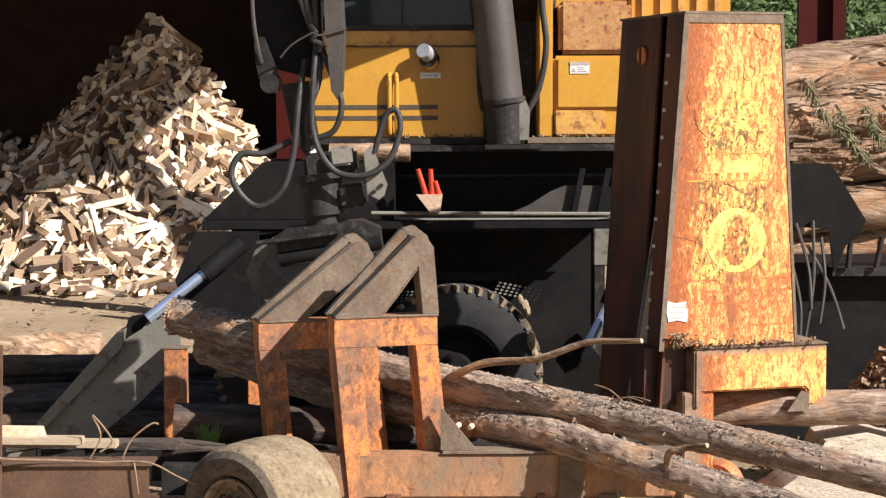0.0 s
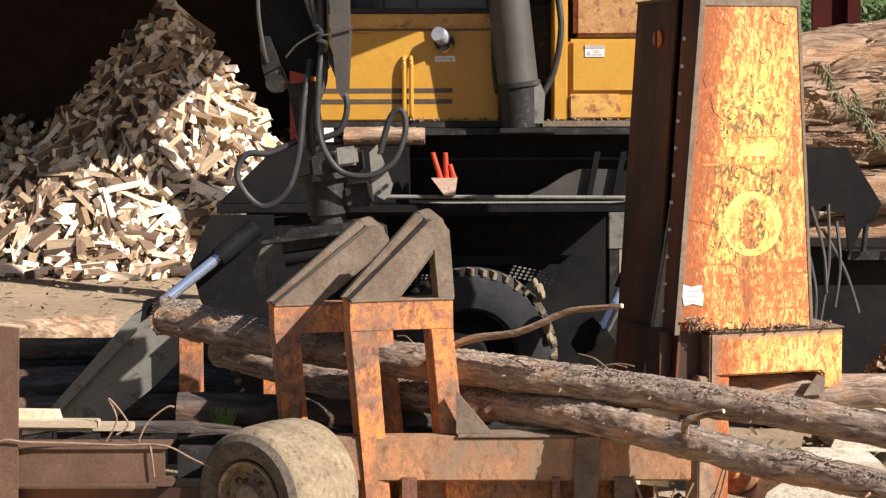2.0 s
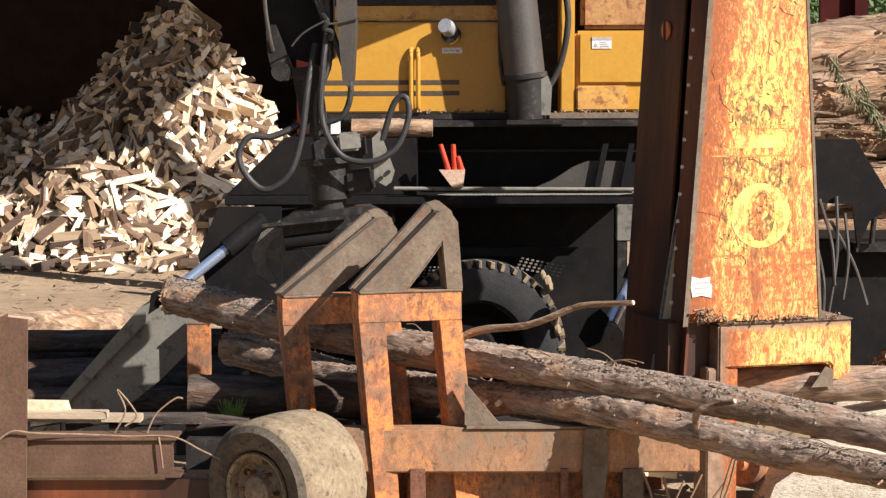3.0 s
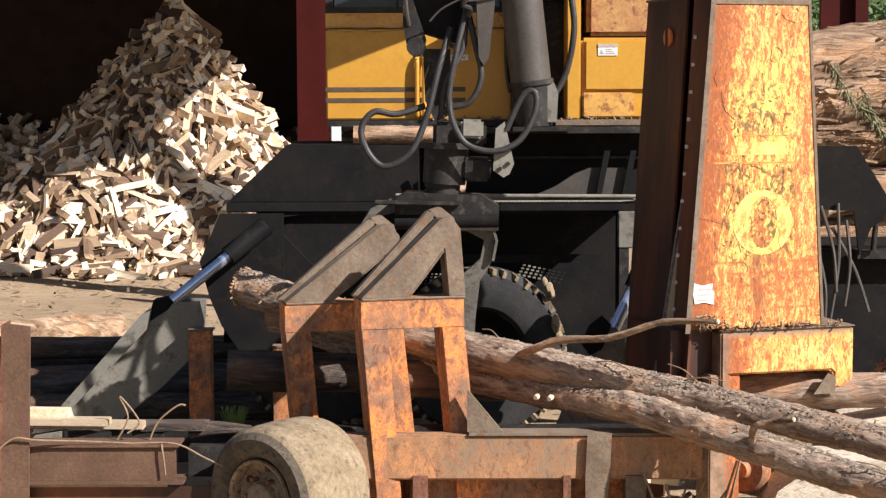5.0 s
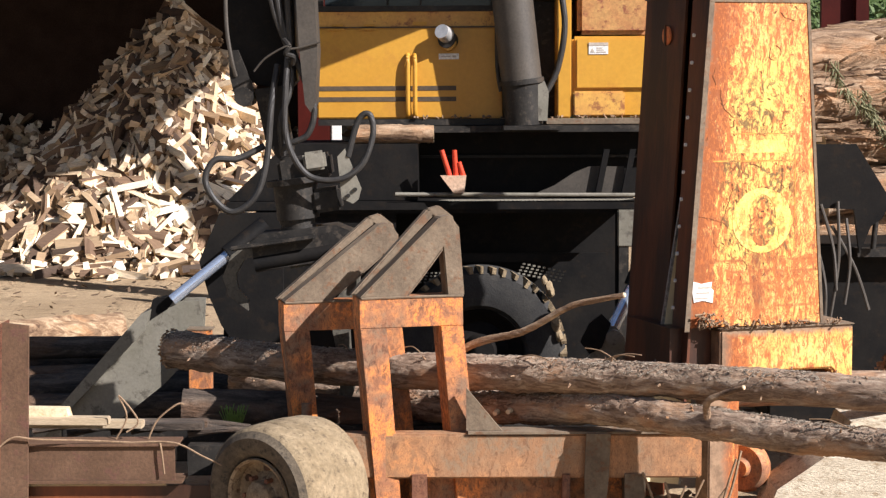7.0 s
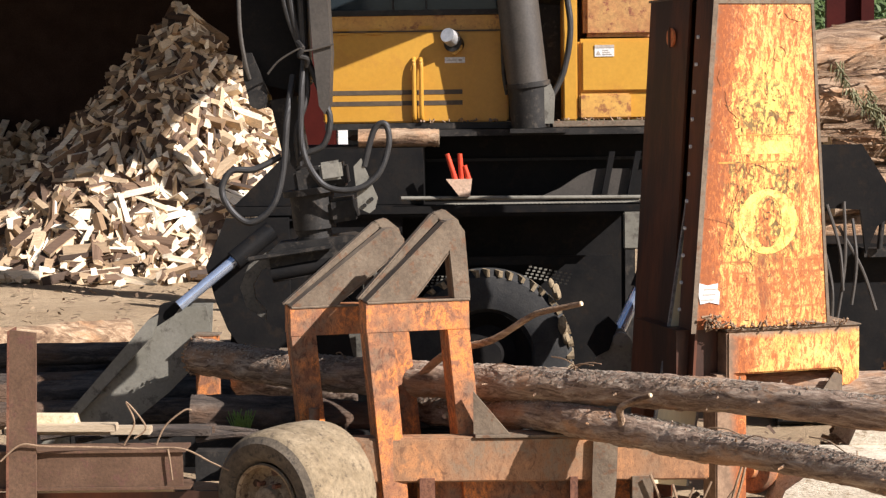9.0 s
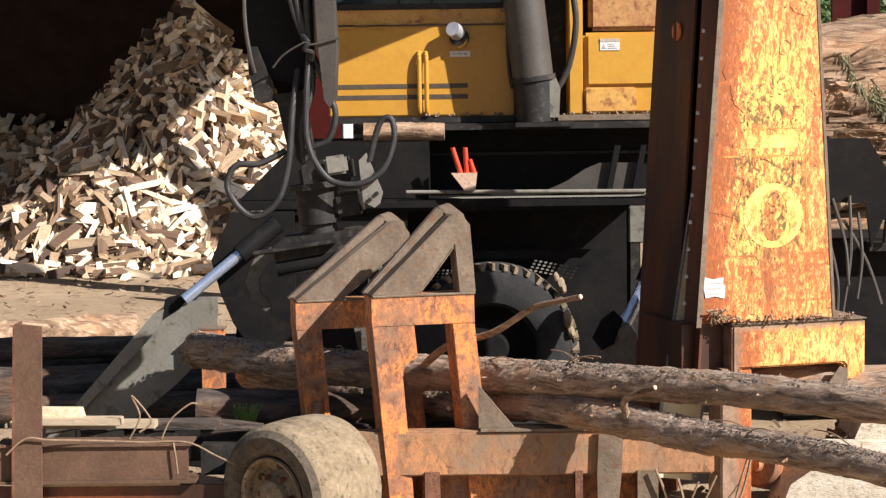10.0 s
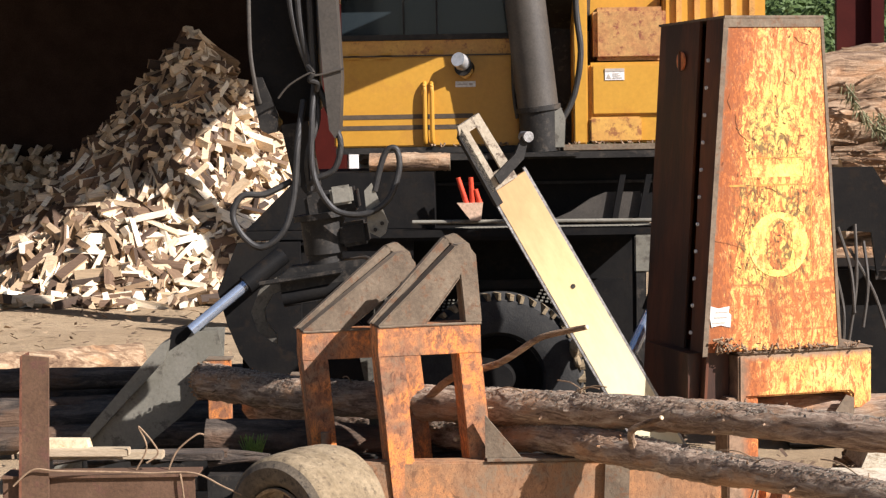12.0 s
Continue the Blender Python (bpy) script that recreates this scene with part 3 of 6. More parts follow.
def make_ground_logs():
    # a freshly peeled log in the sun
    log_object("log", [(-4.35, 16.9, 0.16), (-3.8, 17.2, 0.17), (-3.12, 17.6, 0.17)], 0.175, 0.165, "bark_pale", "half-peeled pine log with flaking bark on sunlit earth", "logs on the ground", 3)
    rng = random.Random(3)
    # Dark bark colour imitates the machine's shade on these logs
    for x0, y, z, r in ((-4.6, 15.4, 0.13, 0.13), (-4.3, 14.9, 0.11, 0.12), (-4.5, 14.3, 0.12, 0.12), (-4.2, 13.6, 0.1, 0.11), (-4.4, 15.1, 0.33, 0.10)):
        log_object("log", [(x0, y, z), (-2.8, y + 0.1, z + 0.02), (x0 + 4.0, y + 0.3, z)], r, r * 0.9, "bark_dark", "log in the machine's shade, its bark coloured dark for it", "logs on the ground", int(y * 10))


def make_log_stack():
    """The big stack of long logs beside the shed."""
    rng = random.Random(8)
    for i in range(44):
        row, col = divmod(i, 6)
        y = 15.0 + 0.36 * col + (0.18 if row % 2 else 0) + rng.uniform(-0.06, 0.06)
        z = 0.2 + 0.345 * row
        x0 = 2.6 + rng.uniform(-0.3, 0.35) + (0.0 if row > 5 else 0.35)
        r = rng.uniform(0.15, 0.215)
        dz = rng.uniform(0.35, 1.0)
        log_object("stacked_log", [(x0, y, z), (x0 + 1.5, y + 0.1 + rng.uniform(-0.1, 0.1), z + dz * 0.3), (x0 + 3.2, y + 0.2, z + dz * 0.6), (x0 + 6, y + 0.4, z + dz)], r, r * 0.9, "bark_red", "long pine log with shaggy torn bark in a stack", "stacked logs", 30 + i, seg=24, n=20)
    for k in range(80):
        x, z = rng.uniform(2.7, 4.6), rng.uniform(1.6, 2.95)
        p = Vector((x, 14.82 + rng.uniform(-0.04, 0.02), z))
        q = p + Vector((rng.uniform(0.15, 0.6), rng.uniform(-0.08, 0.0), rng.uniform(-0.12, 0.14)))
        mid = (p + q) / 2 + Vector((0, -0.03, rng.uniform(-0.03, 0.03)))
        w = rng.uniform(0.005, 0.018)
        if k in (26, 43):
            continue
        bm = BM()
        path = smooth_path([p, mid, q], 4)
        rows = [[bm.verts.new(c + Vector((0, 0.0, w * s))) for s in (-1, 1)] + [bm.verts.new(c + Vector((0, 0.012, 0)))] for c in path]
        for u, v in zip(rows, rows[1:]):
            for a, b in ((0, 1), (1, 2), (2, 0)):
                bm.faces.new((u[a], u[b], v[b], v[a]))
        solo("bark_strip", bm, "bark_red" if k % 7 else "twig", p, "torn strip of bark hanging on the log stack", "bark", "bark strips on the stack")


# ---------------------------------------------------------------- the slasher saw
YAW = radians(17)
TOW = Matrix.Translation((1.355, 10.86, 0)) @ Matrix.Rotation(YAW, 4, "Z")


def make_saw():
    """The upright saw housing on its box base, with the swinging bar."""
    saw = thing("slasher_saw", (1.6, 11.1, 0), "rusted orange slasher saw tower on a box base", "saw")
    W, D, zb, zt = 0.855, 0.92, 1.06, 2.94
    in_t, in_tr = 0.145, 0.115

    def edge_l(z):
        return in_t * (z - zb) / (zt - zb)

    def plate(pts, y0, y1):
        return prism(BM(), pts, y0, y1, TOW)
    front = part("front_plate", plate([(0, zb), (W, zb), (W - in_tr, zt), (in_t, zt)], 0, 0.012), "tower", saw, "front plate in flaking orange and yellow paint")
    part("back_plate", plate([(0, zb - 0.4), (W, zb - 0.4), (W - in_tr, zt), (in_t, zt)], D - 0.012, D), "inner", saw)
    part("top_plate", box(BM(), in_t - 0.01, W - in_tr + 0.01, -0.01, D + 0.01, zt, zt + 0.014, TOW), "dusty", saw, "dusty top plate")
    for nm, y0, y1 in (("side_plate", 0.0, 0.255), ("side_plate", 0.325, D)):
        part(nm, plate([(-0.004, zb - 0.42), (0.012, zb - 0.42), (in_t + 0.012, zt), (in_t - 0.004, zt)], y0 + 0.013, y1 - 0.013), "inner", saw, "rusted side plate beside the bar slot, darkened for its shade")
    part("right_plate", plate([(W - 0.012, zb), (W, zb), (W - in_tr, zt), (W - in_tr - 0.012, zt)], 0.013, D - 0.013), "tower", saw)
    # edge angles
    bm = plate([(-0.012, zb - 0.02), (0.018, zb - 0.02), (in_t + 0.018, zt + 0.01), (in_t - 0.012, zt + 0.01)], -0.006, -0.001)
    part("corner_angle", bm, "dusty", saw, "worn corner of bare steel")
    bm = plate([(W - 0.012, zb), (W + 0.006, zb), (W - in_tr + 0.006, zt + 0.01), (W - in_tr - 0.012, zt + 0.01)], -0.005, -0.001)
    part("corner_angle", bm, "dusty", saw)
    part("cap_rim", plate([(in_t - 0.01, zt - 0.05), (W - in_tr + 0.01, zt - 0.05), (W - in_tr, zt + 0.012), (in_t, zt + 0.012)], -0.007, -0.001), "dusty", saw, "dusty rim along the top")
    # row of white discs by the slot, standing in for light through holes
    for i in range(13):
        z = 0.85 + 0.155 * i
        bm = BM()
        c = TOW @ Vector((edge_l(z) - 0.008, 0.17, z))
        d = TOW.to_3x3() @ Vector((-1, 0, 0))
        rod(bm, c, c + d * 0.012, 0.011, seg=8)
        part("bolt", bm, "white", saw, "white dot painted for light through a stitched hole")
    # lamp-like reflector high on the side
    bm = BM()
    c = TOW @ Vector((edge_l(2.72) - 0.008, 0.55, 2.72))
    d = TOW.to_3x3() @ Vector((-1, 0, 0))
    rod(bm, c, c + d * 0.012, 0.055, seg=24)
    refl = part("reflector", bm, "reflect", saw, "round orange reflector")
    bm = box(BM(), -0.03, -0.021, 0.54, 0.56, 2.66, 2.78, TOW @ Matrix.Translation((edge_l(2.72), 0, 0)))
    part("strap", bm, "inner", refl)
    # painted mark on the front: a ring, a frame, worn lines
    cx, cz = 0.465, 1.66
    bm = BM()
    for k in range(40):
        a, b = 2 * math.pi * k / 40, 2 * math.pi * (k + 1) / 40
        v = [bm.verts.new(TOW @ Vector((cx + (r or 0.088) * math.cos(w), -0.0017, cz + (r or 0.148) * math.sin(w)))) for r, w in ((0.0, a), (0.185, a), (0.185, b), (0.0, b))]
        bm.faces.new(v)
    part("ring_mark", bm, "decal", saw, "worn yellow ring painted on the plate")
    for x0, x1, z0, z1, mm in ((0.16, 0.68, 1.995, 2.004, "scuff"), (0.668, 0.674, 1.5, 1.995, "scuff"), (0.30, 0.62, 2.045, 2.115, "decal"), (0.28, 0.64, 2.15, 2.156, "scuff")):
        part("faded_mark", box(BM(), x0, x1, -0.0012, 0.004, z0, z1, TOW), mm, saw)
    rng = random.Random(17)
    bm = BM()
    for i in range(500):
        z = zb + (zt - zb) * rng.random()
        x0, x1 = edge_l(z) + 0.02, W - in_tr * (z - zb) / (zt - zb) - 0.02
        x = min(max(rng.random(), 0), 1) * (x1 - x0) + x0
        print_area = (0.22 < x < 0.66 and 1.46 < z < 1.99 or 0.26 < x < 0.62 and 2.14 < z < 2.42) and (math.hypot(x - cx, z - cz) > 0.185 or math.hypot((x - cx) / 0.088, (z - cz) / 0.148) < 1)
        if noise.noise(Vector((x * 4, z * 3.2, 1))) < rng.uniform(-0.1, 0.45) - (0.5 if print_area else 0):
            continue
        a, s = rng.gauss(1.57, 0.9), (0.0022 if print_area else 0.001) + 0.0045 * rng.random() ** 2.2
        long = rng.uniform(1, 4.5)
        ring = []
        for k in range(6):
            w = k * math.pi / 3
            q = rng.uniform(0.35, 1.3) * s
            ex, ez = q * long * math.cos(w), q * math.sin(w)
            ring.append(bm.verts.new(TOW @ Vector((x + ex * math.cos(a) - ez * math.sin(a), -0.0022, z + ex * math.sin(a) + ez * math.cos(a)))))
        bm.faces.new(ring)
    for i in range(16):
        z, x = rng.uniform(zb + 0.05, zt - 0.1), rng.uniform(0.16, 0.66)
        h, turn, path = rng.uniform(0, 6.28), rng.gauss(0, 0.25), []
        for k in range(rng.randrange(8, 22)):
            path.append((x, z))
            h += turn + rng.gauss(0, 0.28)
            x, z = x + 0.012 * math.cos(h), z + 0.012 * math.sin(h)
            if not (edge_l(z) + 0.015 < x < W - in_tr * (z - zb) / (zt - zb) - 0.015 and zb < z < zt - 0.06):
                break
        w = rng.uniform(0.0008, 0.0022)
        rows = [[bm.verts.new(TOW @ Vector((px + w * sgn, -0.0024, pz + w * sgn * 0.6))) for sgn in (-1, 1)] for px, pz in path]
        for u, v in zip(rows, rows[1:]):
            bm.faces.new((u[0], u[1], v[1], v[0]))
    tagged(part("rust_scab", bm, "scab", front, "dark rust scabs and curling scratches"), kind="stuff")
    st = part("sticker", prism(BM(), [(0.045, 1.205), (0.10, 1.215), (0.16, 1.20), (0.165, 1.27), (0.15, 1.285), (0.155, 1.32), (0.09, 1.31), (0.04, 1.325), (0.035, 1.26)], -0.006, -0.001, TOW), "white", saw, "torn white sticker")
    for i in range(3):
        part("print", box(BM(), 0.05 + 0.01 * i, 0.13 + 0.008 * i, -0.008, -0.0065, 1.225 + 0.03 * i, 1.233 + 0.03 * i, TOW), "ink", st)
    # base box with its legs
    base = TOW @ Matrix.Translation((0.20, -0.03, 0))
    part("base_box", prism(BM(), [(0, 0.705), (0.035, 0.705), (0.05, 0.795), (0.70, 0.795), (0.715, 0.78), (0.715, 0.69), (0.84, 0.69), (0.84, 1.045), (0, 1.045)], 0, 0.75, base), "base", saw, "orange box base with a dusty top", bev=0.02)
    part("base_edge", box(BM(), -0.004, 0.845, -0.004, 0.5, 1.047, 1.053, base), "dusty", saw)
    # Side, rear leg and cross member use the rust with shade in it
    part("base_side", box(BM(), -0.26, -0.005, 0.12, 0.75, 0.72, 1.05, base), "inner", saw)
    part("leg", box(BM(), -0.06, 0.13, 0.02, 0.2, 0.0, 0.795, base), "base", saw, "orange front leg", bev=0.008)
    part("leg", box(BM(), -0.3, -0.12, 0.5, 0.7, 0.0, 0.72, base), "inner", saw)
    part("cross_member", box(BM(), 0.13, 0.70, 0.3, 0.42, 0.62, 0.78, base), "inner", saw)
    part("gusset", prism(BM(), [(0.58, 0.66), (0.72, 0.66), (0.72, 0.76), (0.67, 0.78)], -0.012, -0.003, base), "dusty", saw)
    drum = BM()
    vs = lathe(drum, [(0.0, -0.1), (0.05, -0.1), (0.06, -0.06), (0.13, -0.06), (0.15, -0.03), (0.15, 0.02), (0.11, 0.04), (0.11, 0.1), (0.0, 0.1)], Vector((0, 0, 0)), "y", 28)
    bmesh.ops.transform(drum, matrix=base @ pose(0.24, 0.16, 0.22, 0, 0, -50), verts=vs)
    part("drum", drum, "frame", saw, "orange winding drum under the base")
    # crumbs of bark on the ledge
    rng = random.Random(2)
    bm = BM()
    for i in range(110):
        x = rng.uniform(-0.14, -0.06) if i < 40 else rng.uniform(-0.1, 0.75)
        c = base @ Vector((x, -0.012 + rng.uniform(-0.02, 0.02), 1.06 + rng.uniform(0, 0.02) + (0.07 * rng.random() if x < 0.02 else 0)))
        s = rng.uniform(0.008, 0.025)
        bmesh.ops.create_cone(bm, cap_ends=True, segments=4, radius1=s * 0.4, radius2=0.002, depth=s * 2.4, matrix=Matrix.Translation(c) @ Euler((rng.uniform(0, 6), rng.uniform(0, 6), 0)).to_matrix().to_4x4())
    crumbs = part("bark_litter", bm, "twig", saw)
    tagged(crumbs, "bark crumbs caught on the ledge", kind="stuff")
    return saw


BAR_PIVOT = TOW @ Vector((-0.015, 0.29, 0.27))
BAR_REST = 9.0      # degrees to the right of upright


def make_bar(saw):
    """The bar hangs on its pivot and swings out of the tower's slot; it is modelled upright."""
    bar = new("saw_bar")
    bar.parent = saw
    BASE[bar] = Vector((0, 0, 0))
    tagged(bar, "long pale chainsaw bar swinging on its pivot")
    L, w = 2.48, 0.122
    part("blade", prism(BM(), [(-w, -0.15), (w, -0.15), (w * 0.92, L - 0.42), (-w * 0.92, L - 0.42)], -0.012, 0.012), "bar", bar, "creamy worn bar plate, sun glare painted towards the foot")
    bm = BM()
    prism(bm, [(-w - 0.016, -0.15), (-w, -0.15), (-w * 0.92, L - 0.4), (-w * 0.92 - 0.016, L - 0.4)], -0.009, 0.009)
    prism(bm, [(w, -0.15), (w + 0.016, -0.15), (w * 0.92 + 0.016, L - 0.4), (w * 0.92, L - 0.4)], -0.009, 0.009)
    part("chain", bm, "chain", bar, "dark saw chain round the rim")
    bm = prism(BM(), [(-w * 0.95, L - 0.42), (-0.055, L - 0.42), (-0.055, L), (-w * 0.8, L), (-w * 0.95, L - 0.06)], -0.03, 0.0)
    prism(bm, [(-0.005, L - 0.42), (0.055, L - 0.42), (0.045, L), (-0.005, L)], -0.03, 0.0)
    prism(bm, [(-0.054, L - 0.06), (-0.006, L - 0.06), (-0.006, L), (-0.054, L)], -0.03, 0.0)
    prism(bm, [(-0.054, L - 0.42), (-0.006, L - 0.42), (-0.006, L - 0.33), (-0.054, L - 0.33)], -0.03, 0.0)
    part("nose_bracket", bm, "nose", bar, "slotted tan bracket at the tip", bev=0.004)
    part("back_shoe", prism(BM(), [(-w - 0.01, L - 0.5), (-w * 0.75, L - 0.5), (-w * 0.7, L - 0.02), (-w - 0.0, L - 0.06)], -0.03, 0.03), "darkgrey", bar)
    bm = prism(BM(), [(-0.06, L - 0.40), (w + 0.01, L - 0.35), (w + 0.09, L - 0.27), (w + 0.07, L - 0.235), (w - 0.02, L - 0.30), (-0.06, L - 0.34)], -0.055, -0.032)
    arm = part("tensioner", bm, "darkgrey", bar, "steel tensioner arm", bev=0.004)
    part("tensioner_pin", rod(BM(), (w + 0.09, -0.08, L - 0.255), (w + 0.09, 0.02, L - 0.255), 0.03), "chain", arm)
    for z in (0.5, 1.35):
        part("rivet", rod(BM(), (0.02, -0.016, z), (0.02, -0.012, z), 0.014, seg=10), "darkgrey", bar)
    return bar


# ---------------------------------------------------------------- the trailer bed
def make_bunk(delta, name_label, wide=0.0):
    """A welded log stop: two posts, a sill, a slanting guide and its upright."""
    dx, dy, dz = delta
    m = Matrix.Translation((dx - 0.44, 10.19 + dy, dz)) @ Matrix.Rotation(radians(14), 4, "Z") @ Matrix.Translation((0.44, 0, 0))
    b = thing("log_stop", (dx - 0.1, 10.19 + dy, 0), name_label, "frame", "log stops on the saw bed")
    d, w, zf = 0.20, wide, -dz
    part("post", prism(BM(), [(-0.447, 1.155), (-0.305, 1.155), (-0.217, zf), (-0.35, zf)], 0, d, m), "frame", b, bev=0.003)
    part("post", prism(BM(), [(-0.01 + w, 1.155), (0.112 + w, 1.155), (0.225 + w, zf), (0.095 + w, zf)], 0, d, m), "frame", b, bev=0.003)
    part("sill", prism(BM(), [(-0.449, 1.1555), (0.113 + w, 1.1555), (0.11 + w, 1.312), (-0.45, 1.312)], -0.001, d + 0.001, m), "frame", b, bev=0.002)
    # the guide and its upright are one bent plate round an open triangle
    vee = [(-0.45, 1.315), (-0.012 + w, 1.735), (0.045 + w, 1.742), (0.094 + w, 1.68), (0.122 + w, 1.315), (0.026 + w, 1.315), (0.004 + w, 1.565), (-0.185, 1.315)]
    part("slanting_guide", prism(BM(), vee, 0.0, d * 0.62, m), "dusty", b, "slanting guide worn grey-brown", bev=0.007)
    part("guide_lip", prism(BM(), [(-0.475, 1.318), (-0.44, 1.318), (-0.008 + w, 1.742), (-0.03 + w, 1.775), (-0.055 + w, 1.765)], d * 0.63, d * 0.98, m), "dusty", b, "thick rim behind the guide", bev=0.008)
    part("rim_cap", prism(BM(), [(-0.03 + w, 1.742), (-0.05 + w, 1.772), (0.015 + w, 1.79), (0.09 + w, 1.73), (0.112 + w, 1.66), (0.092 + w, 1.66)], d * 0.63, d * 0.9, m), "dusty", b, bev=0.006)
    part("weld_bead", tube_part([m @ Vector((-0.44, -0.002, 1.314)), m @ Vector((-0.1, -0.003, 1.316)), m @ Vector((0.115 + w, -0.002, 1.314))], 0.007, 6, 5), "dusty", b)
    part("weld_bead", tube_part([m @ Vector((-0.19, -0.001, 1.32)), m @ Vector((-0.1 + 0.5 * w, -0.002, 1.432)), m @ Vector((0.0 + w, -0.001, 1.562))], 0.004, 6, 5), "dusty", b)
    return b


def make_trailer():
    bed = thing("saw_bed", (-0.5, 10.3, 0), "rusty orange steel bed of the slasher trailer", "trailer")
    part("rail", box(BM(), -0.75, 1.36, 10.22, 10.34, 0.345, 0.585), "railpaint", bed, "orange side rail with a dusty top", bev=0.01)
    part("rail_top", box(BM(), 0.12, 1.36, 10.205, 10.36, 0.586, 0.598), "dusty", bed)
    part("gusset", prism(BM(), [(0.11, 0.60), (0.30, 0.60), (0.11, 0.83)], 10.24, 10.27), "dusty", bed)
    # Dark tone on this rail stands in for the shade on it
    part("rear_rail", box(BM(), -2.2, 1.3, 10.9, 11.02, 0.3, 0.5), "darkgrey", bed, bev=0.01)
    for x0, x1, mm in ((0.62, 0.66, "brown"), (0.95, 1.06, "dusty"), (-0.18, -0.1, "brown")):
        part("cross_plate", box(BM(), x0, x1, 10.20, 10.9, 0.0, 0.37), mm, bed)
    part("skirt", box(BM(), -0.2, 1.0, 10.36, 10.38, 0.02, 0.40), "frame", bed, "orange skirt plate in shadow")
    part("hanger", prism(BM(), [(0.745, 0.59), (0.875, 0.59), (0.865, 0.36), (0.83, 0.02), (0.74, 0.02), (0.735, 0.36)], 10.186, 10.2), "dusty", bed)
    part("axle", rod(BM(), (-0.95, 9.85, 0.37), (-0.6, 11.3, 0.37), 0.05), "brown", bed)
    # front part with the channel and the upright post
    part("channel_web", box(BM(), -2.4, -1.40, 9.95, 9.975, 0.40, 0.585), "dustbrown", bed, "brown channel beam, its end cut off", bev=0.003)
    part("channel_flange", box(BM(), -2.4, -1.38, 9.93, 10.12, 0.583, 0.597), "dustbrown", bed)
    part("channel_flange", box(BM(), -2.4, -1.36, 9.93, 10.12, 0.388, 0.402), "dustbrown", bed)
    # Colour deepened to imitate the channel's shade on this plate
    part("lower_plate", box(BM(), -2.4, -1.1, 9.99, 10.01, 0.05, 0.365), "inner", bed, "rust-red lower plate, darkened for the shade on it")
    part("plate_edge", box(BM(), -2.2, -1.45, 9.975, 10.0, 0.366, 0.378), "board", bed)
    # Near-black colour paints the shade this stub lies in
    part("stub_rail", box(BM(), -1.38, -0.75, 10.25, 10.37, 0.36, 0.52), "darkgrey", bed)
    post = part("front_post", prism(BM(), [(-2.262, 1.232), (-2.128, 1.215), (-2.165, 0.02), (-2.31, 0.02)], 9.905, 9.925), "dustbrown", bed, "brown upright post", bev=0.003)
    part("post_side", prism(BM(), [(-2.275, 1.225), (-2.262, 1.232), (-2.31, 0.02), (-2.325, 0.02)], 9.905, 10.05), "brown", post)
    # two short posts at the far side
    for x, z, w in ((-1.67, 0.88, 0.155), (-1.13, 0.77, 0.145)):
        p = part("short_post", box(BM(), x, x + w - 0.01, 12.226, 12.34, 0.0, z), "frame", bed, bev=0.006)
        part("post_cap", box(BM(), x - 0.004, x + w + 0.004, 12.222, 12.344, z, z + 0.01), "dusty", p)
    part("post_tab", box(BM(), -0.80, -0.745, 10.62, 10.66, 0.5, 0.68), "tower", bed)
    # wheel
    wheel = thing("trailer_wheel", (-0.94, 9.8, 0), "dusty worn trailer wheel with a rusty cream rim", "wheel")
    wm = pose(-0.95, 9.78, 0.345, 0, 0, -37) @ Matrix.Diagonal((1, 1.28, 1, 1))
    bm = BM()
    vs = lathe(bm, [(0.20, 0.03), (0.215, 0.0), (0.25, -0.02), (0.31, -0.022), (0.342, 0.0)], Vector((0, 0, 0)), "y", 56)
    bmesh.ops.transform(bm, matrix=wm, verts=vs)
    tyre = part("tyre", bm, "tyrewall", wheel, "dusty brown-grey tyre wall")
    bm = BM()
    vs = lathe(bm, [(0.342, 0.0), (0.357, 0.012), (0.364, 0.04), (0.368, 0.075), (0.3655, 0.08), (0.3655, 0.09), (0.37, 0.095), (0.372, 0.15), (0.369, 0.155), (0.369, 0.165), (0.373, 0.17), (0.373, 0.215), (0.369, 0.22), (0.369, 0.23), (0.371, 0.235), (0.368, 0.30), (0.355, 0.35), (0.33, 0.37), (0.2, 0.35)], Vector((0, 0, 0)), "y", 56)
    bmesh.ops.transform(bm, matrix=wm, verts=vs)
    part("tread", bm, "tread", tyre, "worn tread covered with pale dust")
    bm = BM()
    vs = lathe(bm, [(0.205, 0.0), (0.20, -0.012), (0.185, -0.005), (0.178, 0.04), (0.13, 0.06), (0.10, 0.035), (0.085, 0.03), (0.08, -0.005), (0.05, -0.02), (0.0, -0.02)], Vector((0, 0, 0)), "y", 48)
    bmesh.ops.transform(bm, matrix=wm, verts=vs)
    rim = part("rim", bm, "rim", wheel, "cream rim stained with rust")
    for k in range(6):
        w = 2 * math.pi * k / 6
        part("wheel_nut", rod(BM(), wm @ Vector((0.105 * math.cos(w), 0.035, 0.105 * math.sin(w))), wm @ Vector((0.105 * math.cos(w), 0.0, 0.105 * math.sin(w))), 0.013, seg=6), "brown", rim)
        part("hand_hole", rod(BM(), wm @ Vector((0.15 * math.cos(w + 0.5), 0.06, 0.15 * math.sin(w + 0.5))), wm @ Vector((0.15 * math.cos(w + 0.5), 0.045, 0.15 * math.sin(w + 0.5))), 0.02, seg=10), "inner", rim)


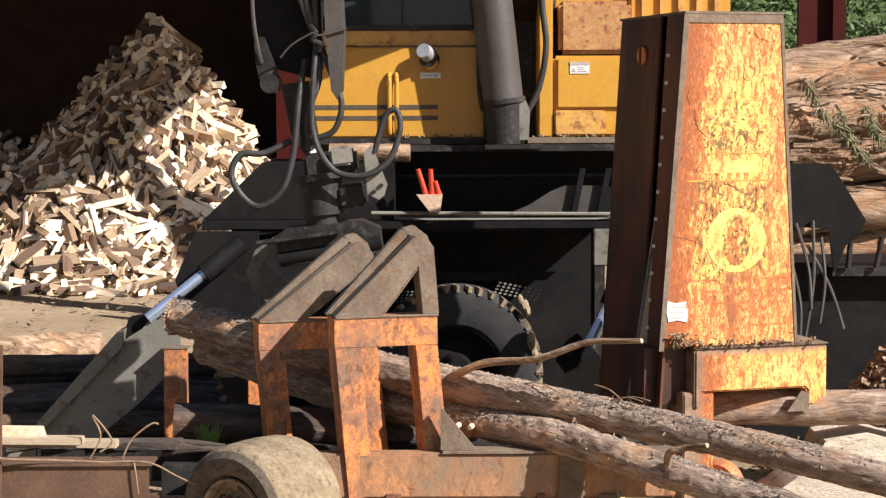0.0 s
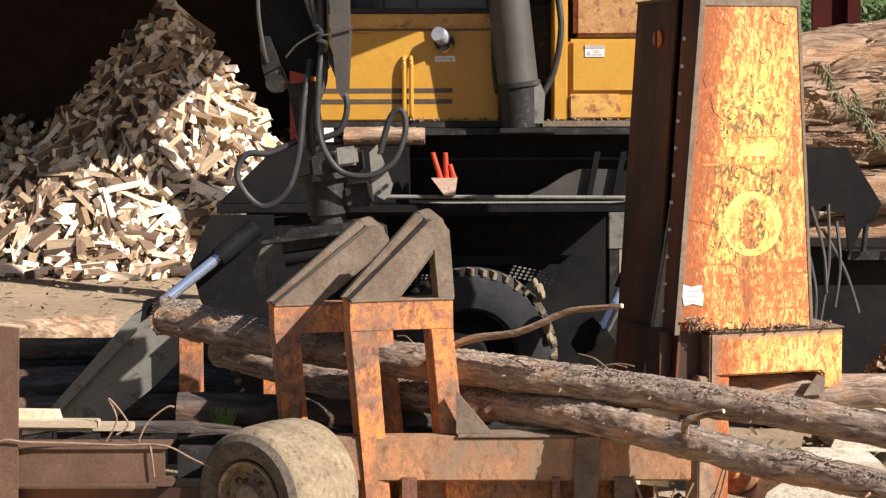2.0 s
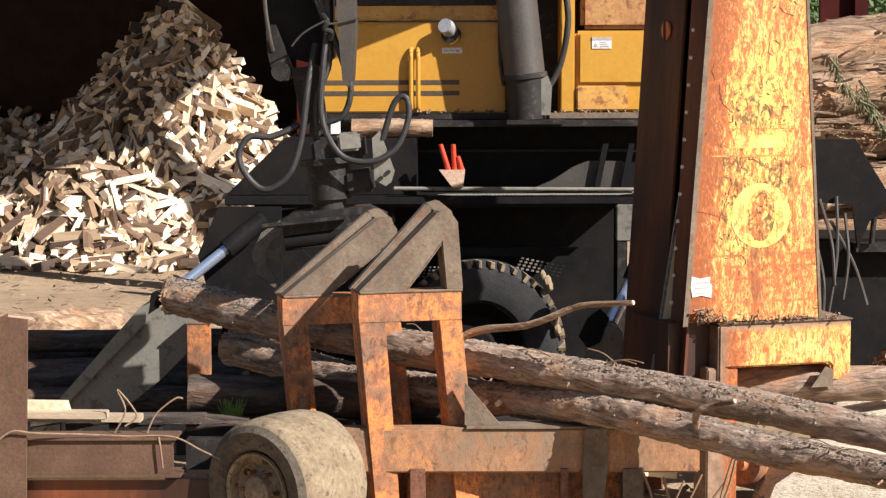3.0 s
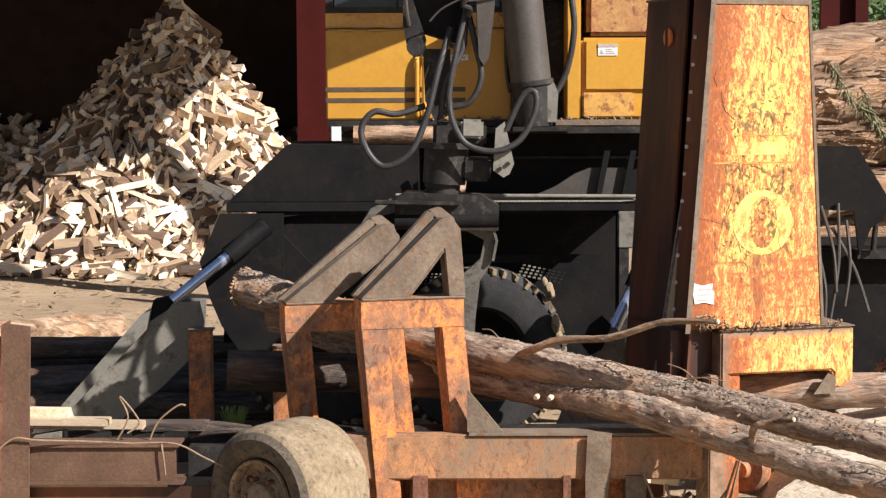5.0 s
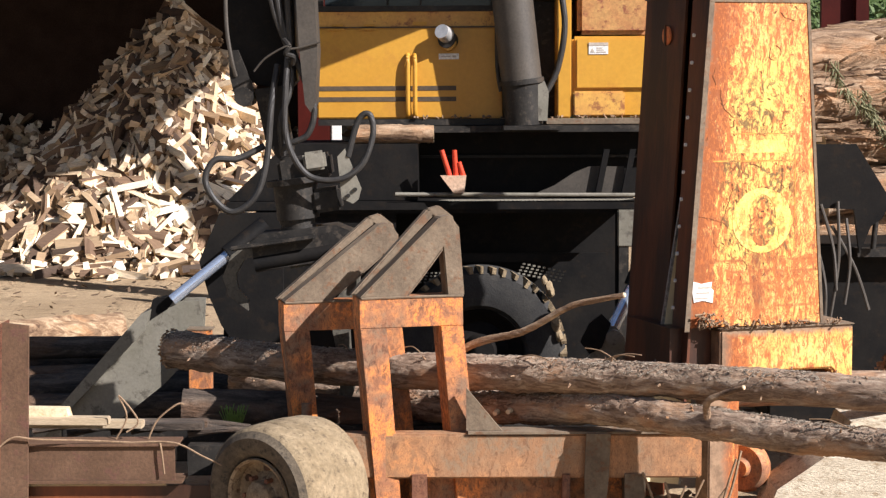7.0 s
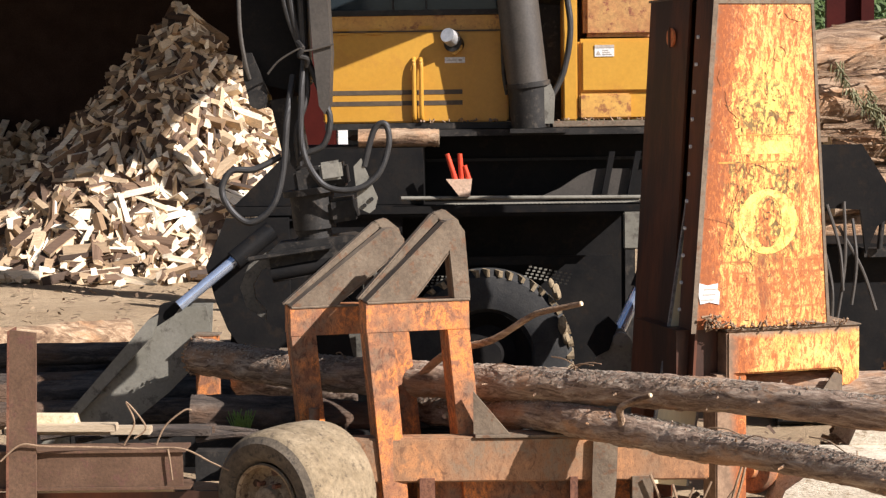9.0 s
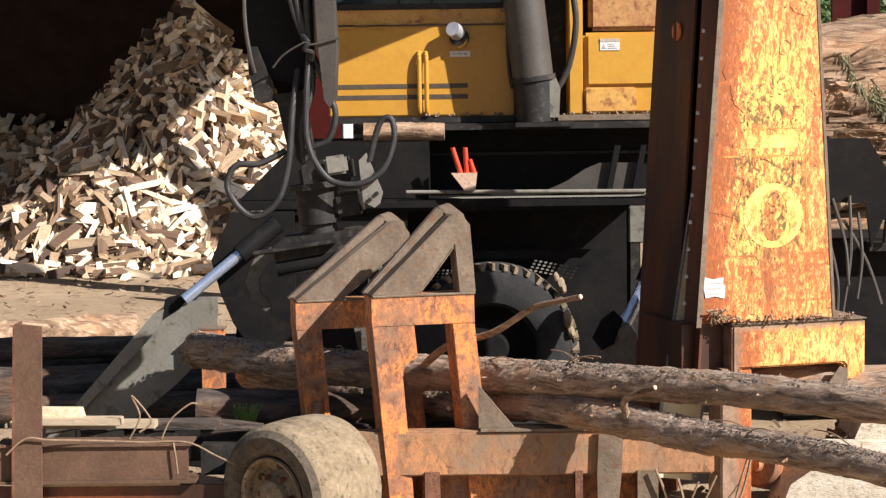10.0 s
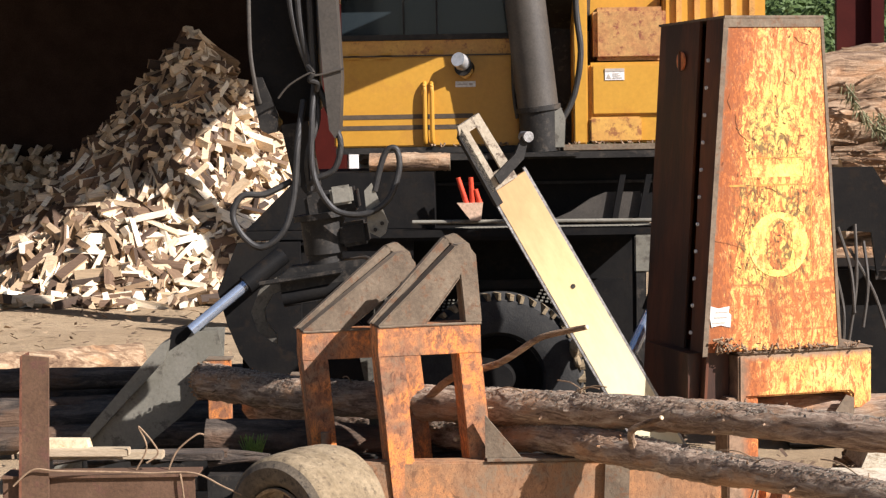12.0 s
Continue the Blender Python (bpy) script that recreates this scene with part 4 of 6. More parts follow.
# ---------------------------------------------------------------- the wheeled loader
def make_loader():
    ld = thing("wheeled_loader", (0.2, 13.6, 0), "yellow wheeled log loader on a black chassis", "loader")
    y = 12.9
    # chassis
    part("deck", box(BM(), -1.5, 1.30, y, y + 2.2, 1.60, 1.66), "black", ld, "black deck with a punched step", bev=0.006)
    bm = BM()
    for i in range(46):
        x = -0.05 + 0.028 * i
        box(bm, -0.005, 0.005, -0.10, 0.10, 1.6605, 1.664, Matrix.Translation((x, y + 0.12, 0)) @ Matrix.Rotation(radians(-40), 4, "Z"))
    part("step_ribs", bm, "grey", ld, "punched anti-slip step")
    part("rail", rod(BM(), (-0.35, y - 0.02, 1.712), (1.3, y - 0.02, 1.70), 0.014, seg=10), "grey", ld, "thin bent guard rail")
    part("skirt", prism(BM(), [(-1.53, 1.6), (-1.3, 1.6), (-1.3, 0.62), (-0.42, 0.62), (-0.42, 0.72), (-1.22, 1.55), (-1.0, 1.58), (1.14, 1.58), (1.14, 0.7), (1.22, 0.7), (1.22, 1.6)], y + 0.02, y + 0.06), "black", ld)
    part("front_plate", prism(BM(), [(-1.54, 0.70), (-0.6, 0.70), (-0.35, 1.1), (-0.35, 1.58), (-1.5, 1.58)], y + 0.07, y + 0.11), "black", ld, bev=0.005)
    part("outrigger_bracket", prism(BM(), [(-1.66, 1.28), (-1.52, 1.60), (-1.1, 1.60), (-1.1, 0.62), (-1.36, 0.62), (-1.52, 0.85), (-1.60, 1.05)], y - 0.18, y - 0.12), "black", ld, bev=0.006)
    part("wheel_arch_back", box(BM(), -0.9, 1.3, y + 0.75, y + 0.8, 0.3, 1.6), "black", ld)
    bm = BM()
    for i in range(9):
        for j in range(4):
            box(bm, 0.52 + 0.035 * i - 0.012 * j, 0.54 + 0.035 * i - 0.012 * j, y + 0.30, y + 0.305, 1.20 - 0.022 * j - 0.007 * i, 1.212 - 0.022 * j - 0.007 * i)
            box(bm, -0.30 + 0.03 * i - 0.006 * j, -0.285 + 0.03 * i - 0.006 * j, y + 0.30, y + 0.305, 1.14 - 0.022 * j, 1.15 - 0.022 * j)
    tagged(part("punched_fender", bm, "grey", ld, "punched fender plate"), kind="stuff")
    part("fender", prism(BM(), [(-0.42, 1.28), (1.1, 1.28), (1.1, 1.1), (0.9, 1.22), (-0.2, 1.22), (-0.42, 0.95)], y + 0.31, y + 0.33), "black", ld)
    part("bracket", box(BM(), 1.15, 1.27, y - 0.03, y + 0.02, 1.35, 1.60), "grey", ld, "scuffed grey bracket at the deck end", bev=0.008)
    part("bracket_leg", box(BM(), 1.16, 1.22, y - 0.02, y + 0.02, 0.7, 1.35), "darkgrey", ld)
    part("sloped_box", prism(BM(), [(-1.5, 1.665), (-0.2, 1.665), (-0.2, 2.05), (-1.10, 2.05)], y + 0.1, y + 1.2), "black", ld, "black sloped cover", bev=0.015)
    part("turntable", box(BM(), -0.25, 1.45, y + 0.72, y + 2.0, 1.665, 2.12), "black", ld, bev=0.01)
    part("turntable_rim", box(BM(), -0.35, 1.5, y + 0.3, y + 2.1, 2.12, 2.165), "darkgrey", ld)
    part("ledge", box(BM(), -0.30, 1.42, y + 0.66, y + 0.715, 1.93, 1.95), "darkgrey", ld)
    part("cover_plate", prism(BM(), [(0.6, 1.69), (1.25, 1.69), (1.22, 1.88), (0.98, 1.88), (0.88, 1.84), (0.74, 1.75)], y + 0.30, y + 0.345), "tubegrey", ld, "bent grey cover plate", bev=0.004)
    for x in (1.02, 1.2):
        part("stay", prism(BM(), [(x, 1.69), (x + 0.04, 1.69), (x + 0.10, 2.0), (x + 0.06, 2.0)], y + 0.25, y + 0.295), "black", ld)
    # wheel
    for wx, dy in ((0.22, 0.12), (-0.9, 0.5)):
        wh = part("wheel", lathe_part([(0.30, 0.02), (0.33, -0.02), (0.42, -0.04), (0.55, -0.02), (0.59, 0.05), (0.595, 0.16), (0.59, 0.28), (0.5, 0.33), (0.3, 0.3)], (wx, y + dy, 0.61), 56), "dull_rubber", ld, "black tyre with muddy lugs")
        bm = BM()
        lug = random.Random(int(wx * 10) + 40)
        for k in range(44):
            w = 2 * math.pi * (k + lug.uniform(-0.12, 0.12)) / 44
            box(bm, -0.010, 0.012 + lug.uniform(0, 0.008), -0.03, 0.06 + lug.uniform(0, 0.05), 0.545 + lug.uniform(0, 0.02), 0.596 + lug.uniform(0, 0.006), Matrix.Translation((wx, y + dy, 0.61)) @ Matrix.Rotation(w, 4, "Y") @ Matrix.Rotation(0.35, 4, "Z"))
        tagged(part("tread_relief", bm, "tread", wh, "dusty tread lugs"), kind="stuff")
        if wx > 0:
            for cx, cz, r, lab in ((0.70, 1.05, 0.045, "clod of pale mud"), (0.74, 0.82, 0.05, "clod of pale mud"), (0.76, 0.74, 0.04, "clod of pale mud"), (0.66, 1.11, 0.03, "clod of pale mud")):
                clod = BM()
                bmesh.ops.create_icosphere(clod, subdivisions=2, radius=r)
                for v in clod.verts:
                    v.co = Vector((cx, y + dy - 0.02, cz)) + Vector((v.co.x * 0.7, v.co.y, v.co.z * 1.3)) * (1 + 0.5 * noise.noise(v.co * 25))
                part("mud_clod", clod, "tread", wh, lab)
        part("rim", lathe_part([(0.30, 0.0), (0.27, 0.05), (0.2, 0.12), (0.12, 0.1), (0.1, 0.02), (0.0, 0.02)], (wx, y + dy, 0.61), 32), "black", wh)
    # outriggers
    leg = part("outrigger_leg", prism(BM(), [(-2.80, 0.02), (-2.42, 0.02), (-2.15, 0.27), (-1.86, 0.50), (-1.62, 0.74), (-1.585, 0.92), (-1.615, 1.055), (-1.78, 1.05), (-1.82, 1.0), (-1.93, 0.93), (-2.04, 0.82)], 12.36, 12.39), "grey", ld, "grey outrigger leg swung down to the ground", bev=0.004)
    part("leg_flange", prism(BM(), [(-2.84, 0.02), (-2.78, 0.02), (-1.95, 0.88), (-1.93, 1.0), (-1.98, 0.98)], 12.30, 12.62), "grey", leg, bev=0.004)
    part("leg_back", prism(BM(), [(-2.80, 0.02), (-2.42, 0.02), (-1.62, 0.74), (-1.6, 1.05), (-1.78, 1.05), (-2.0, 0.8)], 12.58, 12.61), "grey", leg)
    part("leg_clevis", prism(BM(), [(-1.98, 0.84), (-1.86, 0.80), (-1.74, 1.0), (-1.80, 1.08), (-1.92, 1.06)], 12.40, 12.56), "black", leg, bev=0.01)
    cyl = part("outrigger_cylinder", rod(BM(), (-1.44, 12.50, 1.34), (-1.2, 12.6, 1.53), 0.065), "black", ld)
    part("rod", rod(BM(), (-1.79, 12.36, 1.06), (-1.44, 12.50, 1.34), 0.037), "chrome", cyl, "bright chrome rod")
    leg = part("outrigger_leg", prism(BM(), [(0.62, 0.02), (1.3, 0.02), (1.18, 0.60), (1.15, 0.80), (1.09, 0.88), (1.02, 0.86), (0.98, 0.76), (0.84, 0.58)], 12.36, 12.39), "grey", ld, "worn outrigger leg with a heavy pin", bev=0.004)
    part("leg_pin", rod(BM(), (1.075, 12.30, 0.81), (1.075, 12.5, 0.81), 0.05), "grey", leg)
    part("leg_clevis", prism(BM(), [(0.92, 0.70), (1.0, 0.74), (1.06, 0.90), (1.0, 0.96), (0.92, 0.90), (0.86, 0.78)], 12.33, 12.355), "black", leg, bev=0.01)
    cyl = part("outrigger_cylinder", rod(BM(), (1.22, 12.5, 1.12), (1.34, 12.55, 1.4), 0.065), "black", ld)
    part("rod", rod(BM(), (1.08, 12.42, 0.86), (1.22, 12.5, 1.12), 0.045), "chrome", cyl, "bright chrome rod")
    return ld


def lathe_part(profile, centre, seg=40):
    bm = BM()
    lathe(bm, profile, Vector(centre), "y", seg)
    return bm


def make_upper():
    """The slewing upper body: it rocks a little as the boom works."""
    up = thing("loader_upper_body", (0.4, 14.2, 2.17), "yellow loader cab and cabinets above the black turntable", "loader")
    y = 13.3
    cab = part("cab_panel", box(BM(), -0.87, 0.42, y, y + 1.0, 2.215, 2.845), "yellow", up, "yellow cab side with black stripes", bev=0.012)
    part("cab_strip", box(BM(), -0.87, 0.42, y + 0.012, y + 1.0, 2.848, 2.955), "yelworn", cab)
    part("seam", box(BM(), -0.87, 0.42, y - 0.002, y + 0.01, 2.843, 2.852), "stripe", cab)
    for z in (2.335, 2.41):
        part("stripe", box(BM(), -0.872, 0.1, y - 0.003, y - 0.0005, z, z + 0.032), "stripe", cab, "black painted stripe")
    wf = part("window_frame", box(BM(), -0.87, 0.42, y, y + 0.05, 2.958, 2.995), "darkgrey", up)
    for x in (-0.87, -0.38, -0.15, 0.36):
        w = 0.05 if x in (-0.87, 0.36) else 0.012
        part("window_post", box(BM(), x, x + w, y, y + 0.05, 2.997, 3.27), "darkgrey", wf)
    part("pane", box(BM(), -0.81, 0.355, y + 0.055, y + 0.061, 2.997, 3.27), "glass", up, "dusty dark cab glass").visible_shadow = False
    part("cab_back", box(BM(), -0.87, 0.42, y + 0.95, y + 1.0, 2.96, 3.27), "black", up)
    part("cab_roof", box(BM(), -0.9, 0.45, y - 0.05, y + 1.05, 3.275, 3.33), "yellow", up, bev=0.02)
    for x in (-0.235, -0.185):
        part("grab_rail", tube_part([(x, y + 0.0, 2.24), (x, y - 0.035, 2.28), (x, y - 0.035, 2.6), (x, y, 2.66)], 0.016), "yellow", cab, "yellow grab rail")
    lamp = part("lamp", rod(BM(), (0.035, y - 0.06, 2.765), (0.06, y + 0.0, 2.75), 0.065, 0.06, 24), "darkgrey", cab, "round lamp with a chrome cap")
    part("lamp_cap", rod(BM(), (0.0, y - 0.12, 2.815), (0.035, y - 0.05, 2.79), 0.05, 0.058, 24), "lampcap", lamp)
    part("lamp_ring", rod(BM(), (0.05, y - 0.06, 2.735), (0.06, y - 0.04, 2.73), 0.05, 0.05, 24), "yelworn", lamp)
    st = part("sticker", box(BM(), -0.02, 0.12, y - 0.004, y - 0.0005, 2.625, 2.665), "white", cab, "small white sticker")
    part("print", box(BM(), -0.005, 0.06, y - 0.006, y - 0.0045, 2.641, 2.648), "ink", st)
    part("print", box(BM(), 0.075, 0.1, y - 0.006, y - 0.0045, 2.638, 2.652), "ink", st)
    for x in (-0.79, -0.57):
        hinge = part("hinge", box(BM(), x, x + 0.115, y - 0.022, y - 0.003, 2.826, 2.84), "yellow", cab, bev=0.003)
        part("hinge_leaf", box(BM(), x + 0.03, x + 0.11, y - 0.018, y + 0.011, 2.856, 2.868), "yellow", hinge)
    part("latch_plate", box(BM(), -0.2, -0.1, y - 0.006, y - 0.0005, 2.86, 2.885), "yellow", cab)
    # recess behind the boom cylinder
    part("recess", box(BM(), 0.425, 0.82, y + 0.3, y + 1.0, 2.17, 3.3), "darkgrey", up)
    part("pillar", box(BM(), 0.80, 0.90, y - 0.01, y + 0.3, 2.215, 3.3), "yellow", up, "yellow corner pillar", bev=0.01)
    # right-hand cabinet
    part("cabinet", box(BM(), 0.905, 2.1, y + 0.03, y + 1.1, 2.215, 2.78), "yellow", up, "yellow cabinet with a rounded door", bev=0.02)
    part("lower_cabinet", box(BM(), 0.91, 1.27, y - 0.02, y + 0.028, 2.225, 2.40), "yelworn", up, "worn lower flap", bev=0.012)
    part("door", box(BM(), 0.93, 1.46, y + 0.005, y + 0.028, 2.415, 2.765), "yellow", up, bev=0.01)
    part("side_tank", box(BM(), 0.945, 1.45, y + 0.02, y + 0.5, 2.79, 3.16), "rustpanel", up, "rust-stained side tank", bev=0.03)
    part("top_cabinet", box(BM(), 0.905, 1.46, y + 0.5, y + 1.1, 2.79, 3.3), "yellow", up, bev=0.02)
    part("rear_cabinet", box(BM(), 1.47, 2.2, y + 0.4, y + 1.1, 2.79, 3.3), "yellow", up, bev=0.02)
    for i in range(5):
        part("rib", box(BM(), 1.56 + 0.13 * i, 1.60 + 0.13 * i, y + 0.37, y + 0.398, 2.8, 3.3), "yelworn", up)
    sg = part("warning_plate", box(BM(), 1.02, 1.155, y - 0.0005, y + 0.0035, 2.655, 2.735), "white", up, "white warning plate")
    part("print", box(BM(), 1.02, 1.155, y - 0.003, y - 0.001, 2.714, 2.735), "ink", sg)
    for i in range(3):
        part("print", box(BM(), 1.075, 1.14 - 0.012 * i, y - 0.003, y - 0.001, 2.668 + 0.014 * i, 2.673 + 0.014 * i), "ink", sg)
    part("mark", prism(BM(), [(1.03, 2.668), (1.062, 2.668), (1.046, 2.698)], y - 0.003, y - 0.001), "ink", sg)
    part("sill_plate", box(BM(), 0.72, 1.5, y - 0.06, y + 0.03, 2.17, 2.213), "dusty", up, "dusty sill", bev=0.005)
    part("floor_plate", box(BM(), -0.86, 0.72, y - 0.02, y + 1.0, 2.17, 2.212), "darkgrey", up)
    # boom cylinder standing before the recess
    a, b = Vector((0.55, y - 0.17, 2.45)), Vector((0.42, y - 0.21, 3.6))
    cyl = part("boom_cylinder", rod(BM(), a, b, 0.14, seg=40), "tubegrey", up, "thick grey boom cylinder")
    part("flange", rod(BM(), a + (b - a) * 0.0, a + (b - a) * 0.03, 0.155, seg=40), "darkgrey", cyl)
    part("foot", rod(BM(), (0.565, y - 0.17, 2.17), a, 0.13, 0.14, 32), "darkgrey", cyl)
    part("lug", prism(BM(), [(0.62, 2.2), (0.72, 2.2), (0.73, 2.40), (0.70, 2.47), (0.65, 2.44)], y - 0.26, y - 0.23), "grey", cyl, bev=0.006)
    part("foot_plate", box(BM(), 0.42, 0.82, y - 0.34, y + 0.3, 2.14, 2.168), "darkgrey", cyl)
    part("hose", tube_part([(0.83, y - 0.04, 3.9), (0.82, y - 0.05, 3.2), (0.85, y - 0.06, 2.85), (0.80, y - 0.05, 2.55), (0.70, y - 0.06, 2.36)], 0.022), "hose", up)
    part("hose", tube_part([(0.42, y - 0.03, 3.9), (0.41, y - 0.05, 3.2), (0.40, y - 0.05, 2.7), (0.47, y - 0.03, 2.42)], 0.024), "hose", up)
    part("hose", tube_part([(0.37, y - 0.02, 3.9), (0.38, y - 0.03, 3.1), (0.385, y - 0.03, 2.6), (0.41, y - 0.02, 2.4)], 0.015), "hose", up)
    # Boom is out of view, angled so its shadow crosses the cab panel
    boom = part("boom", prism(BM(), [(0.0, -0.16), (2.6, -0.14), (2.6, 0.12), (0.0, 0.18)], -0.15, 0.15, Matrix.Translation((0.80, 13.75, 3.12)) @ Matrix.Rotation(radians(262), 4, "Z") @ Matrix.Rotation(radians(-33), 4, "Y")), "darkgrey", up, "dark main boom over the cab, unseen, set to shade it", bev=0.02)
    rng = random.Random(4)
    bm = BM()
    for i in range(60):
        c = Vector((rng.choice((rng.uniform(-0.2, 0.35), rng.uniform(0.75, 1.45))), y - 0.01 - 0.02 * rng.random(), 2.218 + 0.012 * rng.random()))
        s = rng.uniform(0.008, 0.02)
        bmesh.ops.create_cone(bm, cap_ends=True, segments=4, radius1=s * 0.5, radius2=0.002, depth=s * 2, matrix=Matrix.Translation(c) @ Euler((rng.uniform(0, 6), rng.uniform(0, 6), 0)).to_matrix().to_4x4())
    tagged(part("crumbs", bm, "twig", up), "bark crumbs on the sill", kind="stuff")
    return up


def tube_part(pts, r, seg=10, n=6):
    bm = BM()
    tube(bm, pts, r, seg, n)
    return bm


def make_chassis_clutter():
    log_object("short_log", [(-0.64, 13.06, 2.115), (-0.3, 13.05, 2.117), (-0.09, 13.05, 2.115)], 0.066, 0.06, "bark_red", "short pale log lying on the black deck", seed=77)
    cup = thing("tool_cup", (0.04, 12.86, 1.7), "tan cup holding red-handled tools on the deck", "tool")
    bm = BM()
    prism(bm, [(-0.045, 1.84), (0.13, 1.84), (0.115, 1.722), (0.045, 1.722)], 12.80, 12.88)
    part("cup", bm, "canvas", cup, bev=0.01)
    for x, dx, z in ((0.0, -0.035, 2.01), (0.04, 0.01, 2.01), (0.09, -0.01, 1.93)):
        part("red_handle", rod(BM(), (x + 0.02, 12.84, 1.83), (x + dx, 12.83, z), 0.019, 0.016), "red", cup, "red tool handle")
    # white container seen under the machine
    bm = box(BM(), -1.28, -1.18, 20.0, 20.2, 0.0, 2.3)
    solo("white_post", bm, "white", (-1.23, 20.0, 0), "white painted post behind the machine", "post", bev=0.01)


# ---------------------------------------------------------------- boom stick and grapple
TIE0, BLK0 = Vector((-0.115, 11.2, 2.739)), Vector((-0.074, 11.2, 2.083))


def make_arm():
    arm = thing("grapple_crane", TIE0, "black loader stick with hoses and a hanging log grapple", "crane")
    y = 11.2
    st = part("stick", prism(BM(), [(-0.475, 4.6), (-0.05, 4.6), (-0.10, 2.56), (-0.16, 2.50), (-0.36, 2.56), (-0.475, 2.66)], y + 0.12, y + 0.32), "black", arm, "black boom stick", bev=0.012)
    part("cheek", prism(BM(), [(-0.05, 4.6), (0.05, 4.6), (0.05, 2.72), (0.02, 2.42), (-0.01, 2.37), (-0.04, 2.42), (-0.055, 2.75)], y - 0.13, y + 0.119), "tubegrey", st, "grey side cheek", bev=0.012)
    part("cheek", prism(BM(), [(-0.475, 2.75), (-0.42, 2.75), (-0.34, 2.52), (-0.36, 2.43), (-0.41, 2.42), (-0.45, 2.47), (-0.475, 2.6)], y + 0.0, y + 0.05), "darkgrey", st, bev=0.012)
    part("pin", rod(BM(), (-0.40, y - 0.02, 2.48), (-0.40, y + 0.26, 2.48), 0.055), "darkgrey", st)
    part("hose", tube_part([(-0.17, y - 0.03, 4.6), (-0.175, y - 0.05, 3.3), (-0.16, y - 0.05, 2.95), (-0.115, y - 0.05, 2.74)], 0.02), "hose", st)
    part("hose", tube_part([(-0.10, y - 0.03, 4.6), (-0.105, y - 0.05, 3.3), (-0.11, y - 0.05, 2.95), (-0.11, y - 0.05, 2.74)], 0.022), "hose", st)
    part("hose", tube_part([(-0.225, y - 0.02, 4.6), (-0.23, y - 0.04, 3.4), (-0.20, y - 0.04, 3.0), (-0.125, y - 0.05, 2.74)], 0.017), "hose", st)
    part("strap", tube_part([(-0.32, y - 0.12, 2.62), (-0.25, y - 0.13, 2.69), (-0.13, y - 0.145, 2.75), (-0.115, y - 0.145, 2.735)], 0.006, 6), "tubegrey", st, "tie strap end")
    part("strap", tube_part([(-0.115, y - 0.145, 2.735), (-0.05, y - 0.145, 2.74), (0.07, y - 0.145, 2.765)], 0.006, 6), "tubegrey", st)
    part("tie_knot", tube_part([(-0.14, y - 0.10, 2.79), (-0.11, y - 0.14, 2.75), (-0.13, y - 0.14, 2.71), (-0.09, y - 0.13, 2.69), (-0.10, y - 0.10, 2.65)], 0.016, 8), "darkgrey", st)
    part("side_hose", tube_part([(-0.46, y - 0.02, 3.2), (-0.47, y - 0.04, 2.9), (-0.455, y - 0.03, 2.7), (-0.44, y - 0.0, 2.6)], 0.012, 8), "tubegrey", st)

    g = new("grapple")
    g.parent = arm
    g.location = BLK0 - TIE0
    BASE[g] = BLK0
    tagged(g, "greasy dark log grapple hanging on a rotator")
    y = 11.2
    part("hanger", prism(BM(), [(-0.36, 2.50), (-0.20, 2.50), (-0.19, 2.12), (-0.28, 2.08), (-0.34, 2.2)], y + 0.05, y + 0.17), "darkgrey", g, bev=0.012)
    part("swivel_block", box(BM(), -0.29, 0.02, y - 0.03, y + 0.22, 1.94, 2.08), "darkgrey", g, bev=0.02)
    part("manifold", box(BM(), -0.13, 0.0, y - 0.09, y - 0.032, 1.99, 2.10), "grey", g, "boxy hose manifold", bev=0.015)
    part("top_plate", rod(BM(), (-0.20, y + 0.08, 1.925), (-0.20, y + 0.08, 1.96), 0.175, seg=32), "darkgrey", g)
    part("rotator", rod(BM(), (-0.22, y + 0.08, 1.72), (-0.21, y + 0.08, 1.925), 0.125, 0.13, 32), "darkgrey", g, "round rotator motor")
    part("side_motor", box(BM(), -0.12, 0.05, y - 0.02, y + 0.16, 1.74, 1.88), "darkgrey", g, bev=0.02)
    part("rotator_neck", rod(BM(), (-0.23, y + 0.08, 1.60), (-0.225, y + 0.08, 1.72), 0.095, 0.10, 24), "darkgrey", g)
    for i in range(3):
        part("neck_ring", rod(BM(), (-0.23, y + 0.08, 1.62 + 0.04 * i), (-0.23, y + 0.08, 1.64 + 0.04 * i), 0.112 - 0.004 * i, seg=24), "darkgrey", g)
    part("side_plate", prism(BM(), [(0.07, 2.05), (0.12, 2.09), (0.18, 1.85), (0.155, 1.79), (0.12, 1.77), (0.06, 1.81)], y - 0.10, y - 0.08), "grey", g, "bolted grey side plate", bev=0.004)
    for dx, dz in ((0.1, 1.82), (0.145, 1.85)):
        part("bolt", rod(BM(), (dx, y - 0.115, dz), (dx, y - 0.10, dz), 0.012, seg=8), "darkgrey", g)
    # hoses
    part("loop_hose", tube_part([(-0.11, y - 0.06, 2.73), (-0.16, y - 0.10, 2.5), (-0.20, y - 0.12, 2.2), (-0.12, y - 0.13, 1.98), (0.05, y - 0.14, 1.92), (0.20, y - 0.13, 1.98), (0.29, y - 0.11, 2.14), (0.29, y - 0.10, 2.26), (0.22, y - 0.09, 2.24), (0.13, y - 0.09, 2.04)], 0.018, 10, 8), "hose", g, "long hose loop")
